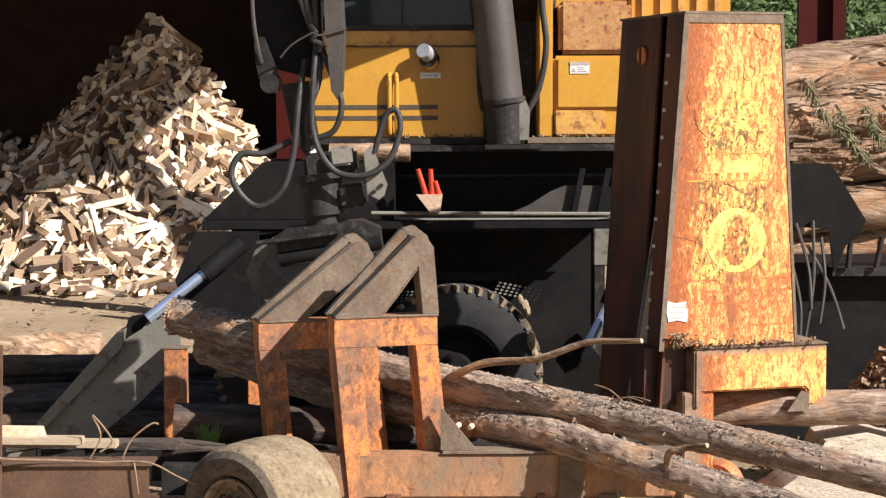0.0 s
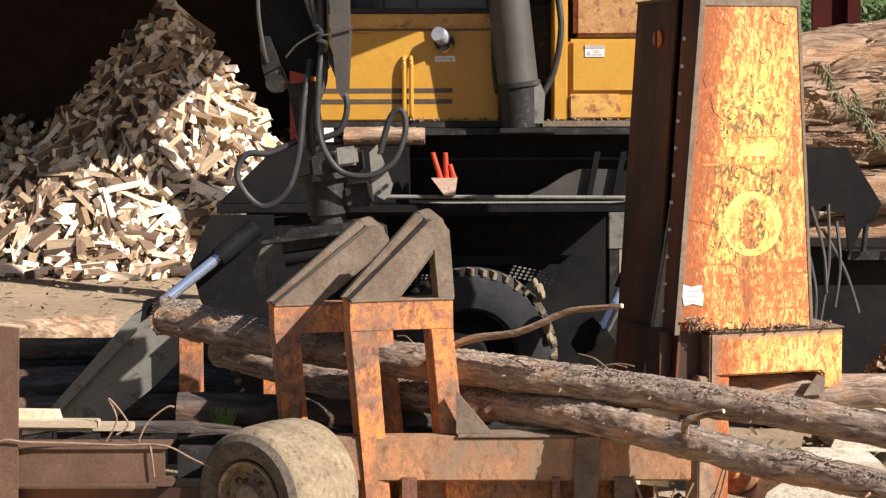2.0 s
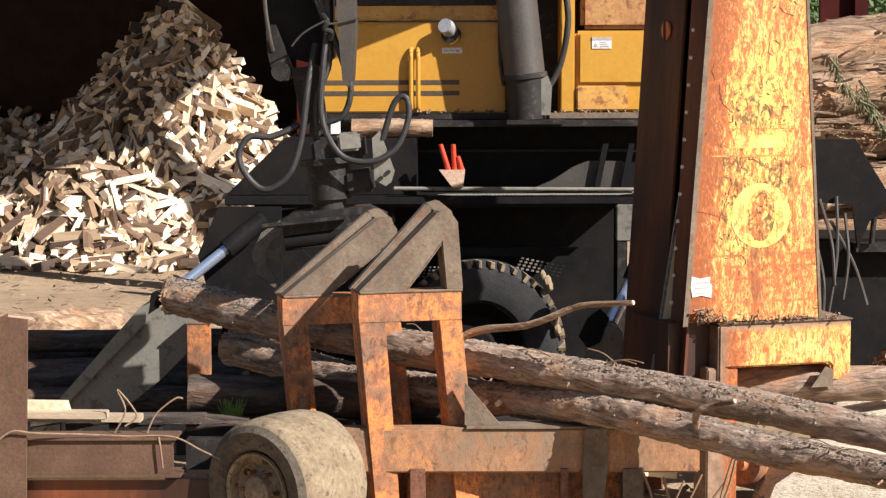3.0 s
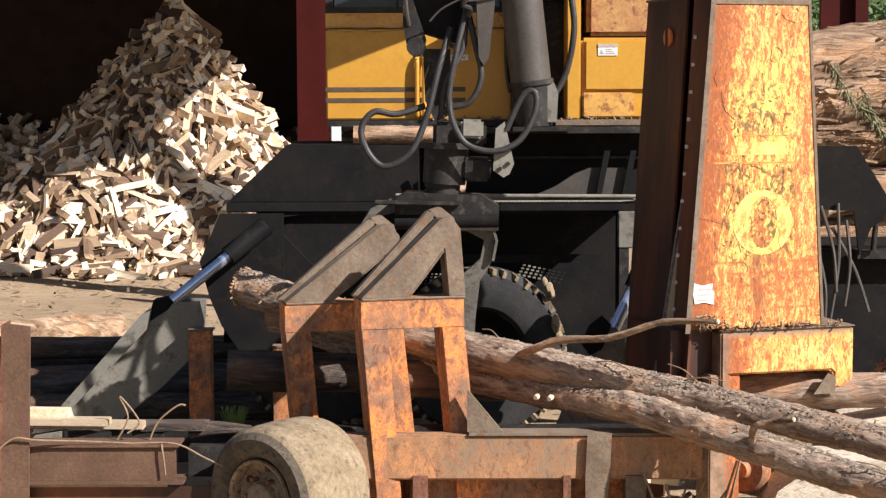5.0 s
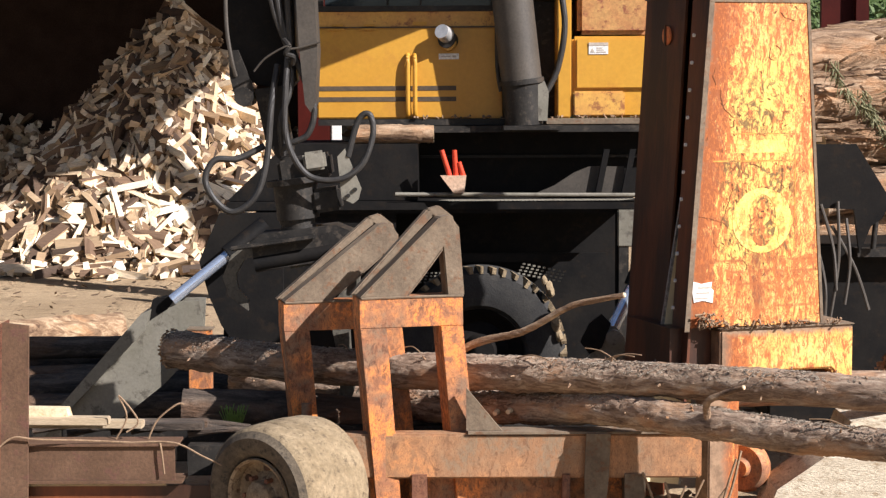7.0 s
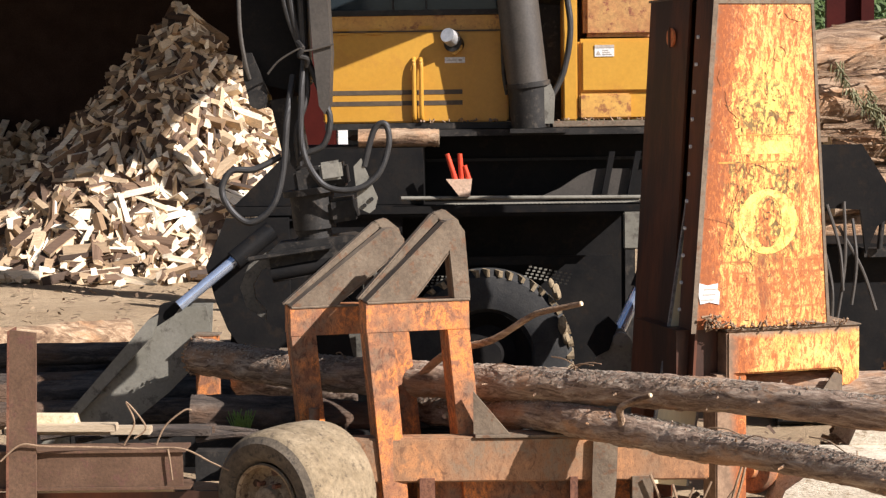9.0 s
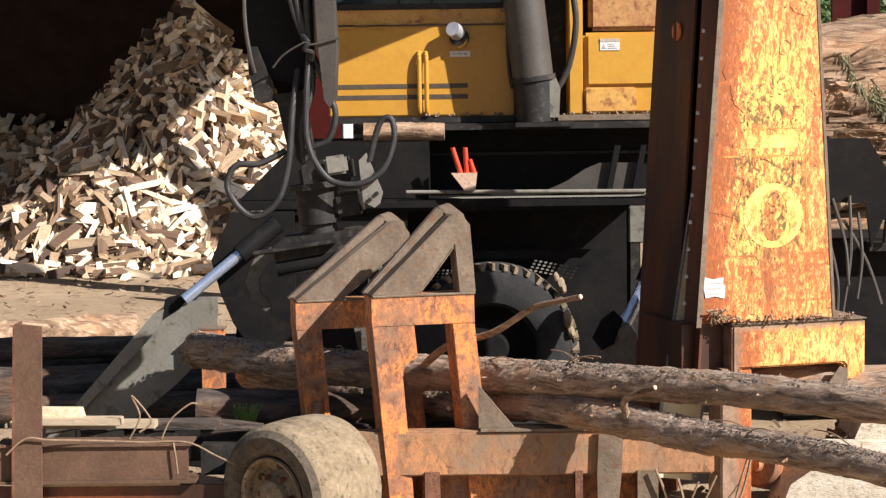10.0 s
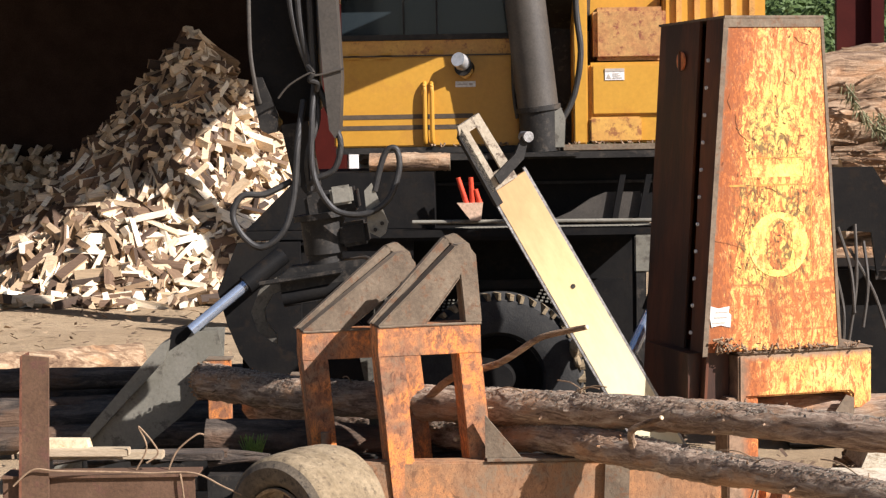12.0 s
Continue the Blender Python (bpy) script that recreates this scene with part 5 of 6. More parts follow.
    part("loop_hose", tube_part([(-0.20, y + 0.0, 2.62), (-0.26, y - 0.08, 2.4), (-0.33, y - 0.1, 2.1), (-0.42, y - 0.12, 1.90), (-0.56, y - 0.12, 1.82), (-0.66, y - 0.11, 1.90), (-0.70, y - 0.1, 2.03), (-0.63, y - 0.09, 2.13), (-0.5, y - 0.07, 2.12), (-0.34, y - 0.04, 2.17)], 0.019, 10, 8), "hose", g, "hose loop round the rotator")
    part("hose", tube_part([(-0.10, y - 0.05, 2.70), (-0.05, y - 0.08, 2.5), (-0.02, y - 0.09, 2.34), (-0.08, y - 0.09, 2.2), (-0.2, y - 0.08, 2.16), (-0.25, y - 0.06, 2.12)], 0.018, 10, 8), "hose", g)
    part("hose", tube_part([(-0.12, y - 0.04, 2.70), (-0.13, y - 0.07, 2.5), (-0.22, y - 0.09, 2.3), (-0.24, y - 0.06, 2.1)], 0.018, 10, 8), "hose", g)
    # head and tines
    part("head", prism(BM(), [(-0.50, 1.63), (-0.44, 1.67), (0.0, 1.66), (0.10, 1.60), (0.10, 1.46), (-0.50, 1.46)], y - 0.06, y + 0.22), "darkgrey", g, "dark grapple head", bev=0.015)
    part("head_bar", box(BM(), -0.62, -0.12, y - 0.14, y - 0.065, 1.60, 1.625), "darkgrey", g, bev=0.008)
    jaw = [(-0.30, 1.58), (-0.08, 1.585), (0.06, 1.50), (0.09, 1.40), (0.07, 1.28), (0.0, 1.16), (-0.02, 0.95), (-0.03, 0.70), (-0.12, 0.52), (-0.20, 0.48), (-0.18, 0.56), (-0.12, 0.70), (-0.11, 0.95), (-0.12, 1.18), (0.0, 1.29), (0.02, 1.40), (-0.08, 1.45), (-0.30, 1.44)]
    part("tine", prism(BM(), jaw, y - 0.01, y + 0.04), "jawgrey", g, "wide curved grapple tine of scuffed grey steel", bev=0.006)
    jaw = [(-0.25, 1.60), (-0.50, 1.64), (-0.65, 1.56), (-0.72, 1.44), (-0.70, 1.32), (-0.60, 1.22), (-0.59, 1.28), (-0.64, 1.36), (-0.64, 1.44), (-0.58, 1.52), (-0.45, 1.56), (-0.25, 1.54)]
    part("tine", prism(BM(), jaw, y + 0.12, y + 0.17), "jawgrey", g, "curved grapple tine of scuffed grey steel", bev=0.006)
    part("tine_rib", prism(BM(), [(-0.02, 1.565), (0.07, 1.50), (0.10, 1.40), (0.08, 1.28), (0.065, 1.285), (0.085, 1.40), (0.055, 1.49), (-0.03, 1.555)], y - 0.05, y + 0.10), "jawgrey", g, bev=0.004)
    part("tine_cylinder", rod(BM(), (-0.5, y - 0.03, 1.5), (0.1, y - 0.03, 1.52), 0.05), "black", g)
    return arm, g


# ---------------------------------------------------------------- the logs in the grapple
BEND_A = [(0, -0.000), (0.8, -0.031), (1.6, -0.024), (2.4, 0.007), (3.2, 0.029), (4.0, 0.044), (5.2, 0.020)]
BEND_B = [(-2.2, 0.041), (-1.2, -0.031), (-0.6, -0.024), (0, -0.000), (0.6, 0.030), (1.2, -0.001), (1.7, -0.034), (2.4, -0.059), (4.0, -0.200)]


def bend(shape, x):
    for (x0, z0), (x1, z1) in zip(shape, shape[1:]):
        if x <= x1:
            return z0 + (z1 - z0) * (x - x0) / (x1 - x0)
    return shape[-1][1]


def held_log(label, shape, r0, r1, seed, branch, thick, knots, rng):
    """A crooked log with a bare branch, twig stubs, scales of bark and frayed ends."""
    log = thing("held_log", (0, 0, 0), label, "log", "logs in the grapple")
    x_a, x_b = shape[0][0], shape[-1][0]

    def girth(x):
        return r0 + (r1 - r0) * (x - x_a) / (x_b - x_a)
    bm = BM()
    f = tube(bm, [(x, 0.015 * math.sin(x * 2.1 + seed), z) for x, z in shape], lambda t: r0 + (r1 - r0) * t, 44, 40, 0.13, seed)
    for e in f:
        e.material_index = 1
    part("trunk", bm, ["bark", "cutwood"], log)
    bm = BM()
    tube(bm, branch, lambda t: thick * (1.15 - 0.45 * t), 10, 8, 0.12, seed)
    limb = part("branch", bm, "bark_red", log, "crooked bare side branch")
    tip = Vector(branch[-1])
    part("broken_end", rod(BM(), tip - Vector((0.004, 0, 0)), tip + Vector((0.006, 0, 0.001)), thick * 0.66, thick * 0.55, 9), "cutwood", limb, "pale broken end")
    for i in range(34):
        x, w = rng.uniform(x_a + 0.1, x_b - 0.2), rng.uniform(-0.5, 2.4)
        d = Vector((rng.uniform(-0.5, 0.5), -math.cos(w), math.sin(w))).normalized()
        c = Vector((x, -girth(x) * 0.95 * math.cos(w), bend(shape, x) + girth(x) * 0.95 * math.sin(w)))
        part("twig_stub", rod(BM(), c - d * 0.02, c + d * rng.uniform(0.01, 0.04), rng.uniform(0.005, 0.012), 0.004, 7), "bark_red", log)
    for i in range(7):
        x, w = rng.uniform(x_a + 1.2, x_b - 0.5), rng.uniform(0.9, 1.9)
        p = Vector((x, -girth(x) * math.cos(w), bend(shape, x) + girth(x) * math.sin(w)))
        q = p + Vector((rng.uniform(-0.22, 0.22), rng.uniform(-0.05, 0.02), rng.uniform(0.01, 0.06)))
        part("loose_fibre", tube_part([p, (p + q) / 2 + Vector((0, 0, 0.02)), q], 0.0035, 5, 4), "twig", log)
    for x, z in knots:
        part("pale_knot", rod(BM(), (x, -0.085, bend(shape, x) + z), (x + 0.01, -0.12, bend(shape, x) + z - 0.005), 0.017, 0.013, 10), "cutwood", log, "pale cut knot")
    tagged(part("frayed_bark", fray(rng, x_a, shape[0][1], r0), "bark_pale", log, "frayed bark round the cut end"), kind="stuff")
    tagged(part("bark_scale", bark_flakes(x_a, x_b - 0.1, girth, rng, lambda x: bend(shape, x)), "bark_shag", log, "curling bark scales, pale along the top to imitate sun"), kind="stuff")
    return log


def make_held_logs():
    rng = random.Random(21)
    a = held_log("long crooked pine log held by the grapple", BEND_A, 0.113, 0.077, 1,
                 [(1.98, -0.07, 0.02), (2.10, -0.11, 0.10), (2.24, -0.11, 0.18), (2.47, -0.11, 0.24), (2.60, -0.11, 0.29), (2.78, -0.11, 0.39), (2.89, -0.11, 0.43), (3.13, -0.11, 0.48)], 0.021, [], rng)
    b = held_log("long bent pine log with a stub branch in the grapple", BEND_B, 0.104, 0.07, 2,
                 [(1.23, -0.06, 0.01), (1.25, -0.11, 0.12), (1.34, -0.11, 0.17), (1.46, -0.11, 0.21)], 0.019, [(-0.1, -0.01), (-0.01, 0.0)], rng)

    c = thing("held_log", (0, 0, 0), "short grey log shifting under the held logs", "log", "logs in the grapple")
    bm = BM()
    f = tube(bm, [(0, 0, 0), (0.7, 0.05, 0.0), (1.6, 0.1, -0.02)], lambda t: 0.115 - 0.01 * t, 20, 14, 0.13, 5)
    for e in f:
        e.material_index = 1
    # Dark bark on trunk and ends stands in for shade
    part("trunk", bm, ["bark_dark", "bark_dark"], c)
    return a, b, c


def bark_flakes(x0, x1, girth, rng, drop, count=5200):
    """Curling scales of bark standing off a log, gathered on top where their paleness imitates sun."""
    verts = []
    for i in range(count):
        x, w = rng.uniform(x0, x1), rng.gauss(1.5, 0.62)
        nrm = Vector((0, -math.cos(w), math.sin(w)))
        tan = Vector((0, math.sin(w), math.cos(w)))
        c = Vector((x, 0, drop(x))) + nrm * (girth(x) * rng.uniform(0.95, 1.03))
        s = rng.uniform(0.004, 0.014)
        a = (Vector((1, 0, 0)) + tan * rng.gauss(0, 0.5)).normalized() * s
        q = tan * s * rng.uniform(0.25, 0.6)
        verts.append((c - a - q, c + a - q * 0.5, c + a * 0.6 + q + nrm * rng.uniform(0.001, 0.007), c - a * 0.8 + q))
    bm = BM()
    for quad in verts:
        bm.faces.new([bm.verts.new(p) for p in quad])
    return bm


def fray(rng, x, z, r):
    bm = BM()
    for i in range(60):
        w = rng.uniform(0, 6.28)
        c = Vector((x + 0.012, r * math.cos(w), z + r * math.sin(w)))
        d = Vector((-rng.uniform(0.1, 0.6), math.cos(w) * 0.5, math.sin(w) * 0.5 + 0.1)).normalized()
        rod(bm, c, c + d * rng.uniform(0.006, 0.02), 0.008, 0.004, 5)
    return bm


# ---------------------------------------------------------------- clutter
def make_clutter():
    rng = random.Random(6)
    # boards and sticks lying on the bed, the bark_dark ones toned for shade
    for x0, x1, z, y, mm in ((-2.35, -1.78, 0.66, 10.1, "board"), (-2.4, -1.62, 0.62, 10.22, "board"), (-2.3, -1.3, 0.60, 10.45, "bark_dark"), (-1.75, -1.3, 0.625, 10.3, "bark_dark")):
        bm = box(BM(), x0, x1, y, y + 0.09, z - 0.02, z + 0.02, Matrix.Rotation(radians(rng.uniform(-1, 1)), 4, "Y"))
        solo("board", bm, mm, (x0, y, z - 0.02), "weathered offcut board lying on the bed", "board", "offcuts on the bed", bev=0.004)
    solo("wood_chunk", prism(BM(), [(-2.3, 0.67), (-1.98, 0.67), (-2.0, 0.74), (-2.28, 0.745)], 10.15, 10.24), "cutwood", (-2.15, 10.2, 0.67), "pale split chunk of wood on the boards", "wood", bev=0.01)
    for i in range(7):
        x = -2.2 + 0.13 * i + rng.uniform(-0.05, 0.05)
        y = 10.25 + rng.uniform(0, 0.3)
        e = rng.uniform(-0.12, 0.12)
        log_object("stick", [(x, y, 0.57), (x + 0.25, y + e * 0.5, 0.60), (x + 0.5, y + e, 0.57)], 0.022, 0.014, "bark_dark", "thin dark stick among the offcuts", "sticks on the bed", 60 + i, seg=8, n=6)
    for pts in ([(-1.72, 10.05, 0.6), (-1.66, 10.04, 0.72), (-1.70, 10.04, 0.83), (-1.60, 10.03, 0.70), (-1.66, 10.02, 0.64)], [(-1.55, 10.05, 0.6), (-1.50, 10.05, 0.70), (-1.40, 10.05, 0.78), (-1.36, 10.05, 0.78)], [(-2.32, 9.86, 0.56), (-2.22, 9.88, 0.64), (-2.1, 9.89, 0.63), (-1.85, 9.93, 0.615), (-1.62, 9.95, 0.60)], [(-1.62, 9.95, 0.60), (-1.4, 9.94, 0.60), (-1.25, 9.93, 0.53), (-1.15, 9.9, 0.49)], [(-1.47, 9.93, 0.60), (-1.46, 9.925, 0.54), (-1.45, 9.925, 0.44)]):
        solo("twig", tube_part(pts, 0.005, 6), "twig", pts[0], "thin dry twig caught on the bed", "twig", "twigs on the bed")
    # twigs hanging under the rail by the saw leg
    for i in range(7):
        p = Vector((1.18 + rng.uniform(-0.1, 0.25), 10.1 + rng.uniform(-0.05, 0.1), 0.02))
        q = p + Vector((rng.uniform(-0.05, 0.35), 0, rng.uniform(0.25, 0.6)))
        solo("twig", tube_part([p, (p + q) / 2 + Vector((rng.uniform(-0.05, 0.05), 0, 0)), q], rng.uniform(0.004, 0.009), 6), "twig", p, "dry twig leaning below the rail", "twigs under the rail")
    # green sprig
    bm = BM()
    for i in range(70):
        w = rng.uniform(-0.9, 0.9)
        d = Vector((math.sin(w) * 0.5, -0.2, math.cos(w))).normalized()
        d = Matrix.Rotation(rng.uniform(0, 6.28), 3, "Z") @ d
        p = Vector((-1.20, 10.8, 0.51)) + Vector((rng.uniform(-0.04, 0.04), 0, 0.0))
        rod(bm, p, p + d * rng.uniform(0.06, 0.15), 0.004, 0.002, 4)
    solo("green_sprig", bm, "freshgreen", (-1.16, 10.8, 0.6), "fresh green conifer sprig between the posts", "sprig")
    # pale blocks and bark heap beside the saw
    for pts, y0 in (([(1.80, 0.0), (2.42, 0.0), (2.62, 0.16), (2.5, 0.33), (2.12, 0.34), (1.86, 0.16)], 10.75), ([(2.48, 0.0), (2.95, 0.0), (3.0, 0.26), (2.7, 0.3), (2.58, 0.2)], 11.0)):
        solo("wood_block", prism(BM(), pts, y0, y0 + 0.4), "stump", (pts[0][0], y0, 0), "pale weathered block of cut wood beside the saw", "wood block", "cut blocks", bev=0.03)
    solo("wood_block", prism(BM(), [(2.3, 0.33), (2.75, 0.30), (2.9, 0.44), (2.6, 0.52), (2.36, 0.47)], 11.15, 11.6), "stump", (2.5, 11.2, 0.33), "pale weathered block of cut wood beside the saw", "wood block", "cut blocks", bev=0.03)
    verts, faces = [], []
    for i in range(2600):
        x, y = rng.gauss(2.95, 0.32), rng.gauss(11.9, 0.3)
        r = math.hypot((x - 2.95) / 0.75, (y - 11.9) / 0.7)
        z = max(0, 0.92 * (1 - r)) + rng.uniform(-0.03, 0.03)
        s = rng.uniform(0.02, 0.07)
        c, n0 = Vector((x, y, z + 0.02)), len(verts)
        d = Vector((rng.gauss(0, 1), rng.gauss(0, 1), rng.gauss(0, 0.4))).normalized()
        e = d.cross(Vector((rng.gauss(0, 1), rng.gauss(0, 1), rng.gauss(0, 1)))).normalized()
        verts += [c - d * s - e * s * 0.3, c + d * s - e * s * 0.2, c + d * s * 0.8 + e * s * 0.3, c - d * s + e * s * 0.25]
        faces.append((n0, n0 + 1, n0 + 2, n0 + 3))
    me = bpy.data.meshes.new("bark_heap")
    me.from_pydata(verts, [], faces)
    me.materials.append(M["bark_red"])
    tagged(new("bark_heap", me), "heap of loose reddish bark strips", "bark", kind="stuff")
    # long dark log under the base of the saw
    log_object("log", [(1.50, 11.25, 0.64), (2.4, 11.2, 0.66), (3.8, 11.1, 0.68)], 0.095, 0.11, "bark", "rough log lying under the saw base", "logs on the ground", 91)
    # dark attachment behind the tower
    d = thing("steel_attachment", (2.8, 13.5, 0), "dark steel attachment with broken branches on it", "attachment")
    part("plate", prism(BM(), [(2.5, 2.02), (2.87, 2.02), (3.12, 1.62), (3.06, 1.50), (2.98, 1.44), (2.9, 1.25), (2.86, 1.56), (2.5, 1.58)], 13.4, 13.44), "black", d, bev=0.006)
    part("body", box(BM(), 2.3, 4.2, 13.6, 14.4, 0.0, 1.30), "black", d, bev=0.02)
    part("beam", box(BM(), 2.9, 4.2, 13.45, 13.6, 1.22, 1.28), "darkgrey", d)
    for x0, z0, x1, z1 in ((2.62, 1.6, 2.72, 1.0), (2.74, 1.62, 2.68, 0.8), (2.7, 1.45, 2.95, 0.86), (2.8, 1.5, 2.78, 0.9), (2.6, 1.3, 2.64, 0.75)):
        part("branch", tube_part([(x0, 13.38, z0), ((x0 + x1) / 2 + 0.03, 13.33, (z0 + z1) / 2), (x1, 13.3, z1)], 0.012, 7), "tubegrey", d, "grey broken branch")
    for i in range(3):
        part("rod", rod(BM(), (3.0 + 0.2 * i, 13.42, 1.28), (3.02 + 0.22 * i, 13.42, 1.5), 0.02), "darkgrey", d)
    # conifer sprays hanging from the log stack
    for k in range(7):
        bm = BM()
        c = Vector((3.05 + 0.15 * k + rng.uniform(-0.1, 0.1), 14.80, 2.55 - 0.03 * k + rng.uniform(-0.15, 0.1)))
        for i in range(110):
            t = rng.random()
            p = c + Vector((0.25 * t * t + rng.gauss(0, 0.02), -0.03 + rng.gauss(0, 0.02), -0.38 * t))
            q = p + Vector((rng.gauss(0.01, 0.04), rng.gauss(0, 0.02), -rng.uniform(0.03, 0.10)))
            rod(bm, p, q, 0.006, 0.002, 4)
        solo("conifer_spray", bm, "drygreen", c, "drooping grey-green conifer spray on the log stack", "branch", "sprays on the stack")
    # crumbs of bark strewn over the yard
    verts, faces = [], []
    for i in range(3200):
        y = 9 + 16 * rng.random() ** 0.8
        x = rng.uniform(-0.33 * y - 1, 0.33 * y + 1)
        s = rng.uniform(0.01, 0.045) * (1 if y < 18 else 1.4)
        w = rng.uniform(0, 6.28)
        c, n0 = Vector((x, y, rng.uniform(0.01, 0.035) + 0.03)), len(verts)
        e, f = Vector((math.cos(w), math.sin(w), rng.gauss(0, 0.25))) * s, Vector((-math.sin(w), math.cos(w), rng.gauss(0, 0.3))) * s * 0.35
        verts += [c - e - f, c + e - f * 0.6, c + e * 0.8 + f, c - e + f]
        faces.append((n0, n0 + 1, n0 + 2, n0 + 3))
    me = bpy.data.meshes.new("yard_litter")
    me.from_pydata(verts, [], faces)
    me.materials.append(M["litter"])
    tagged(new("yard_litter", me), "bark crumbs and chips strewn over the yard", "litter", kind="stuff")


# ---------------------------------------------------------------- build
# Unseen eave height and hidden column, fitted to the firewood's shadow
SHED_EAVE = 8.4
POST_X = 2.8
M["reflect"] = simple("orange_reflector", (0.75, 0.2, 0.07), (0.85, 0.3, 0.12), 20, 0.3, 0, 60, 0.05)
M["dustbrown"] = simple("dusty_brown_paint", (0.10, 0.052, 0.027), (0.15, 0.083, 0.047), 4, 0.75, 0, 60, 0.3, third=(0.13, 0.06, 0.04))
M["rustpanel"] = simple("rust_stained_panel", (0.40, 0.17, 0.06), (0.52, 0.30, 0.10), 5, 0.6, 0, 45, 0.2, third=(0.24, 0.07, 0.035))
M["tubegrey"] = simple("grey_brown_cylinder", (0.048, 0.041, 0.033), (0.075, 0.064, 0.051), 3, 0.55, 0, 60, 0.15)
M["jawgrey"] = simple("scuffed_jaw_steel", (0.085, 0.078, 0.062), (0.13, 0.12, 0.095), 6, 0.6, 0, 60, 0.2, third=(0.05, 0.043, 0.034))
M["freshgreen"] = simple("fresh_green", (0.12, 0.22, 0.03), (0.2, 0.3, 0.06), 9, 0.6, 0, 60, 0.1)
M["drygreen"] = simple("drying_conifer", (0.16, 0.17, 0.08), (0.24, 0.22, 0.11), 9, 0.7, 0, 60, 0.1)
M["litter"] = wood_random("bark_litter", (0.10, 0.06, 0.035), (0.20, 0.13, 0.075), (0.36, 0.26, 0.155))

make_ground()
make_shed()
make_hill()
make_log_stack()
make_ground_logs()
make_loader()
upper = make_upper()
make_chassis_clutter()
slasher = make_saw()
bar = make_bar(slasher)
make_trailer()
make_bunk((0, 0, 0), "rusty orange welded log stop with a slanting guide")
make_bunk((-0.447, 0.47, -0.076), "rusty log stop in the shade of its neighbour", 0.11)
arm, grapple = make_arm()
log_a, log_b, log_c = make_held_logs()
make_clutter()
make_pile()


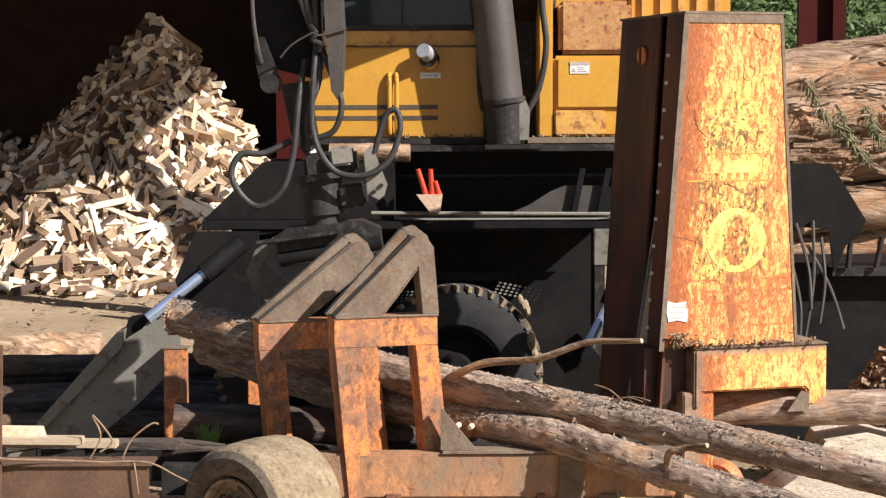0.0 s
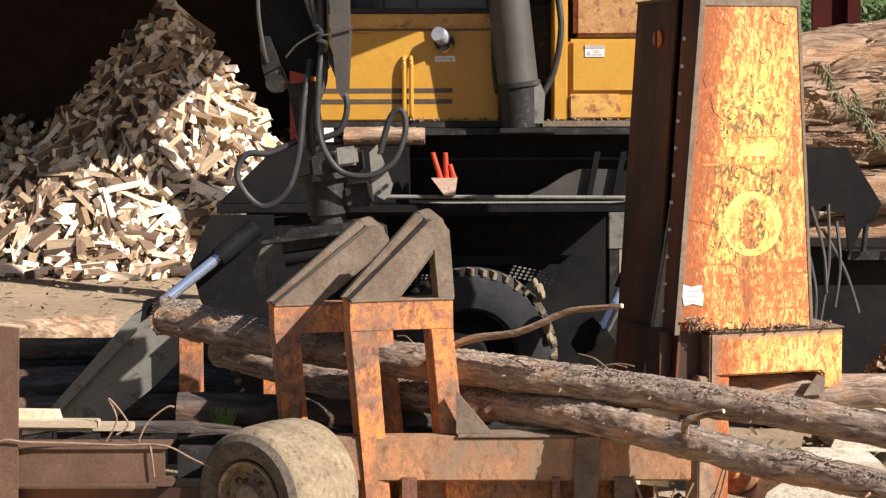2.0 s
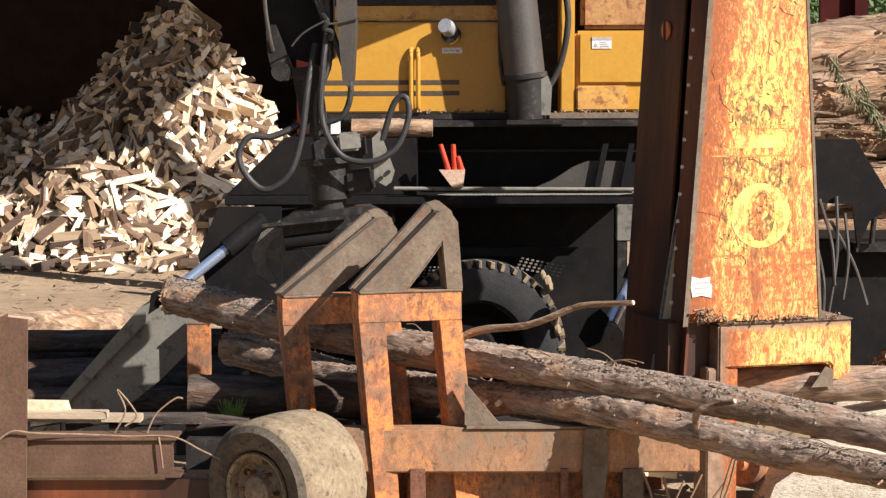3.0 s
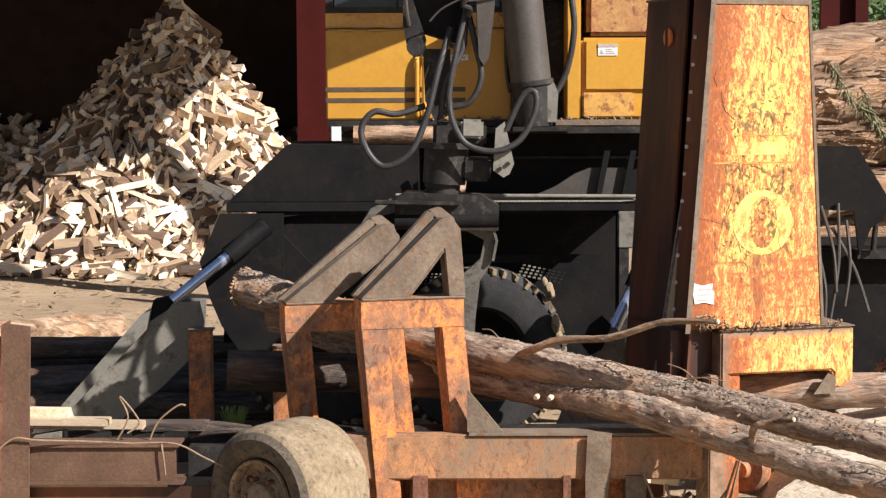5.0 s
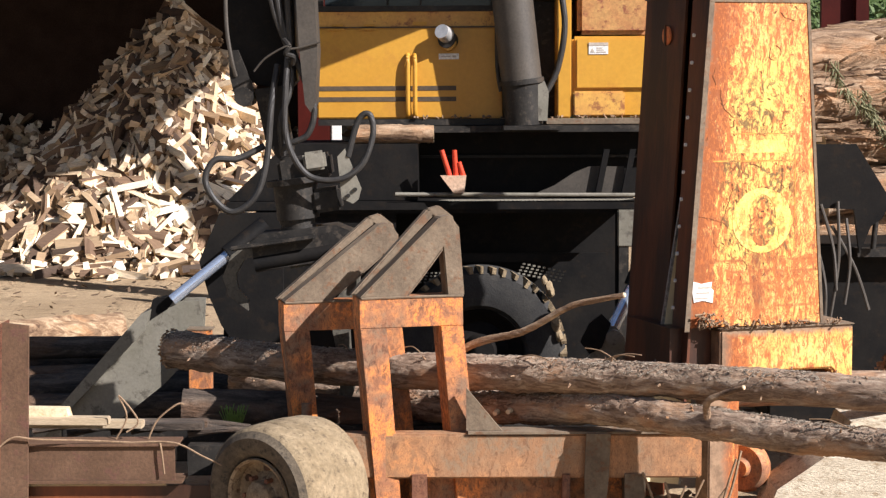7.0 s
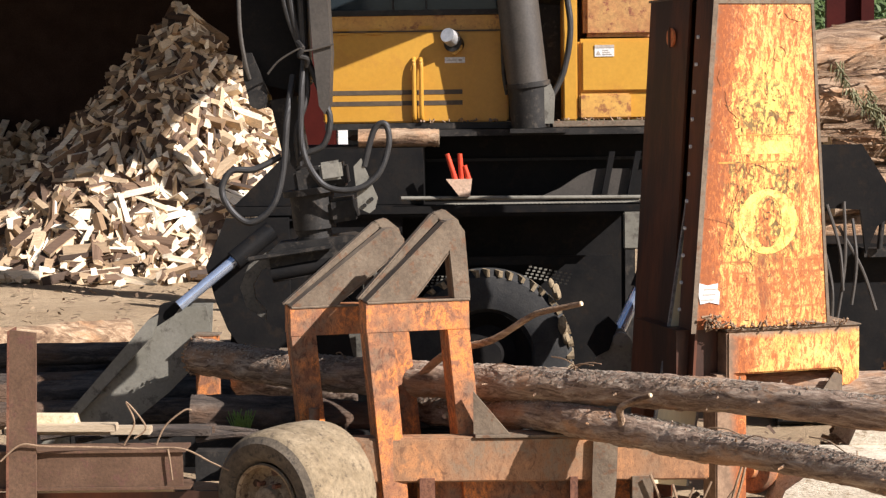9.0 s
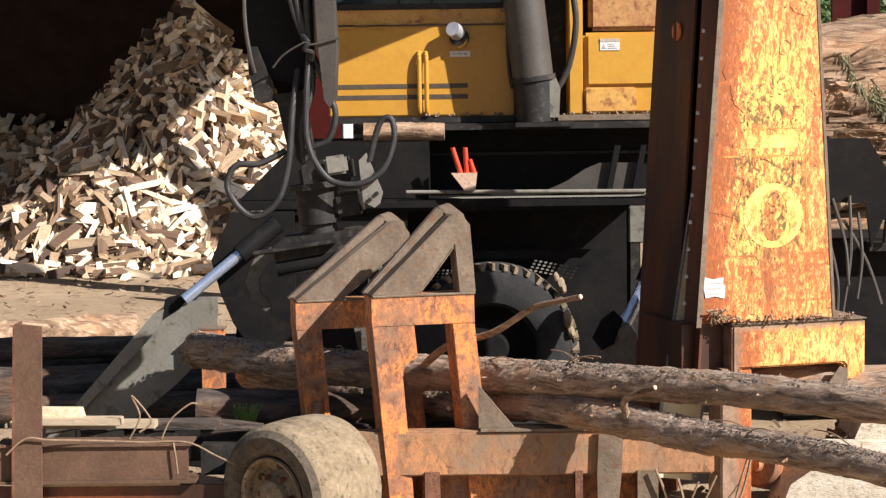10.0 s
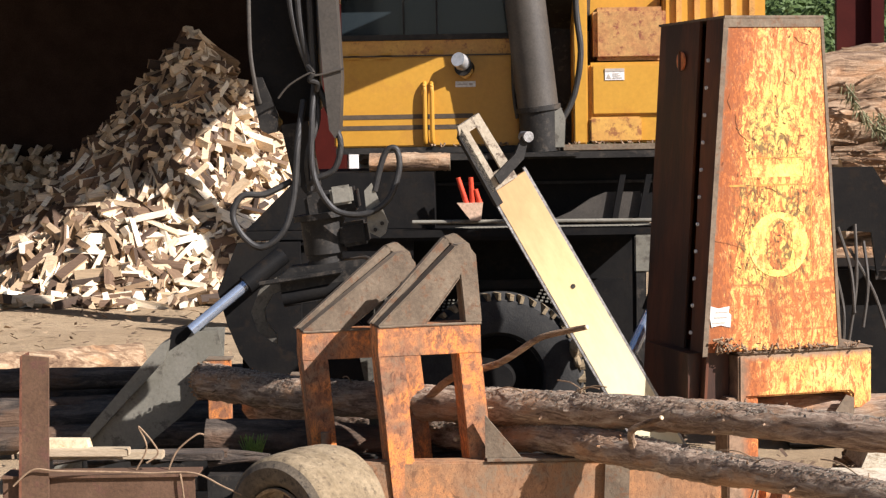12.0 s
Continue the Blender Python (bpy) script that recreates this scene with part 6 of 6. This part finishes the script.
def motions():
    # the stick and the grapple: seconds, tie point x z, swivel block x z
    reach = [
        (0.0, -0.597, 2.833, -0.472, 2.179), (0.5, -0.563, 2.871, -0.442, 2.201), (1.0, -0.640, 2.783, -0.480, 2.141),
        (1.5, -0.853, 2.654, -0.695, 2.042), (2.0, -0.654, 2.740, -0.529, 2.083), (2.5, -0.684, 2.660, -0.576, 2.015),
        (2.7, -0.690, 2.700, -0.580, 2.059), (4.3, -0.005, 2.928, 0.048, 2.319), (4.5, 0.111, 2.996, 0.168, 2.303),
        (5.0, 0.113, 2.923, 0.140, 2.232), (5.5, -0.115, 2.739, -0.074, 2.083), (6.0, -0.127, 2.695, -0.084, 2.048),
        (6.5, -0.610, 2.671, -0.525, 2.053), (7.0, -0.890, 2.648, -0.767, 2.043), (7.2, -0.847, 2.654, -0.734, 2.045),
        (8.8, -0.870, 2.690, -0.735, 2.040), (9.0, -0.838, 2.665, -0.705, 2.013), (12.0, -0.843, 2.668, -0.709, 2.012),
    ]
    arm_rows, grapple_rows = [], []
    for t, tx, tz, bx, bz in reach:
        lean = -(math.degrees(math.atan2(bx - tx, tz - bz)) - 3.6)
        a = pose(tx, 11.2, tz, 0, lean * 0.35, 0)
        arm_rows.append((t, a))
        grapple_rows.append((t, a.inverted() @ pose(bx, 11.2, bz, 0, lean, 0)))
    walk(arm, arm_rows)
    walk(grapple, grapple_rows)
    # the upper body rocks as the boom reaches
    walk(upper, [(t, pose(0.4 + dx, 14.2, 2.17)) for t, dx in ((0, 0.0), (2.0, 0.0), (2.5, -0.01), (4.5, 0.02), (5.0, 0.024), (5.5, 0.002), (6.0, 0.0), (6.5, -0.03), (7.0, -0.036), (9.0, -0.027), (12.0, -0.027))])
    # the held logs: seconds, yaw (the second lies 8 degrees across); end of the first x y z, its dip; knot of the second x y z, its dip
    held = [
        (0.0, 31, -1.511, 11.72, 1.156, 7.68, 0.343, 10.55, 0.686, 5.54),
        (0.5, 31, -1.517, 11.72, 1.213, 8.12, 0.330, 10.55, 0.711, 5.98),
        (1.0, 31, -1.514, 11.72, 1.106, 5.73, 0.310, 10.55, 0.704, 5.04),
        (1.5, 31, -1.500, 11.72, 0.973, 2.70, 0.271, 10.55, 0.700, 3.86),
        (2.0, 31, -1.685, 11.72, 1.053, 4.06, 0.350, 10.55, 0.689, 2.23),
        (2.5, 31, -1.680, 11.72, 0.929, 2.59, 0.381, 10.55, 0.634, 0.36),
        (2.7, 31, -1.680, 11.72, 0.995, 3.64, 0.362, 10.55, 0.647, 0.52),
        (4.3, 31, -1.399, 11.72, 1.408, 11.55, 0.468, 10.55, 0.776, 7.69),
        (4.5, 31, -1.289, 11.72, 1.350, 10.91, 0.601, 10.55, 0.779, 7.85),
        (5.0, 31, -1.258, 11.72, 1.221, 8.74, 0.632, 10.55, 0.744, 6.29),
        (5.5, 31, -1.277, 11.72, 0.929, 2.28, 0.570, 10.55, 0.695, -0.29),
        (6.0, 31, -1.279, 11.72, 0.908, 2.16, 0.560, 10.55, 0.678, 0.18),
        (6.5, 31, -1.540, 11.72, 0.893, 1.87, 0.423, 10.55, 0.638, 0.49),
        (7.0, 31, -1.696, 11.72, 0.833, -0.63, 0.412, 10.55, 0.665, -2.56),
        (7.2, 31, -1.686, 11.72, 0.869, -0.06, 0.399, 10.55, 0.651, -2.56),
        (8.8, 40, -1.646, 12.1, 0.815, -1.05, 0.081, 10.75, 0.664, -2.56),
        (9.0, 40, -1.646, 12.1, 0.768, -1.29, 0.096, 10.75, 0.630, -2.64),
        (9.5, 40, -1.656, 12.1, 0.777, -1.29, 0.099, 10.75, 0.642, -2.56),
        (10.0, 40, -1.676, 12.1, 0.769, -1.37, 0.092, 10.75, 0.641, -2.56),
        (10.5, 40, -1.676, 12.1, 0.768, -1.37, 0.093, 10.75, 0.642, -2.47),
        (11.0, 40, -1.676, 12.1, 0.761, -1.37, 0.096, 10.75, 0.637, -2.56),
        (11.5, 40, -1.676, 12.1, 0.769, -1.37, 0.094, 10.75, 0.637, -2.56),
        (12.0, 40, -1.676, 12.1, 0.765, -1.37, 0.093, 10.75, 0.634, -2.64),
    ]
    walk(log_a, [(t, pose(ax, ay, az, 0, a_dip, -yaw)) for t, yaw, ax, ay, az, a_dip, bx, by, bz, b_dip in held])
    walk(log_b, [(t, pose(bx, by, bz, 0, b_dip, -yaw - 8)) for t, yaw, ax, ay, az, a_dip, bx, by, bz, b_dip in held])
    low = [(0.0, -1.42, 0.62), (1.0, -1.42, 0.61), (2.5, -1.52, 0.58), (4.3, -1.28, 0.90), (4.5, -1.28, 0.88), (5.0, -1.26, 0.82), (5.5, -1.3, 0.68), (6.5, -1.5, 0.60), (7.2, -1.52, 0.59), (12.0, -1.5, 0.59)]
    walk(log_c, [(t, pose(x, 11.0, z, 0, 3, 0)) for t, x, z in low])
    # the bar swings out of the tower
    swing = [(0.0, BAR_REST), (11.1, BAR_REST), (11.2, 6.0), (11.3, 1.0), (11.4, -3.0), (11.5, -7.5), (11.6, -14.0), (11.8, -23.0), (12.0, -30.3)]
    back = Matrix.Translation(-BASE[slasher])
    walk(bar, [(t, back @ Matrix.Translation(BAR_PIVOT) @ Matrix.Rotation(YAW, 4, "Z") @ Matrix.Rotation(radians(a), 4, "Y")) for t, a in swing])


motions()
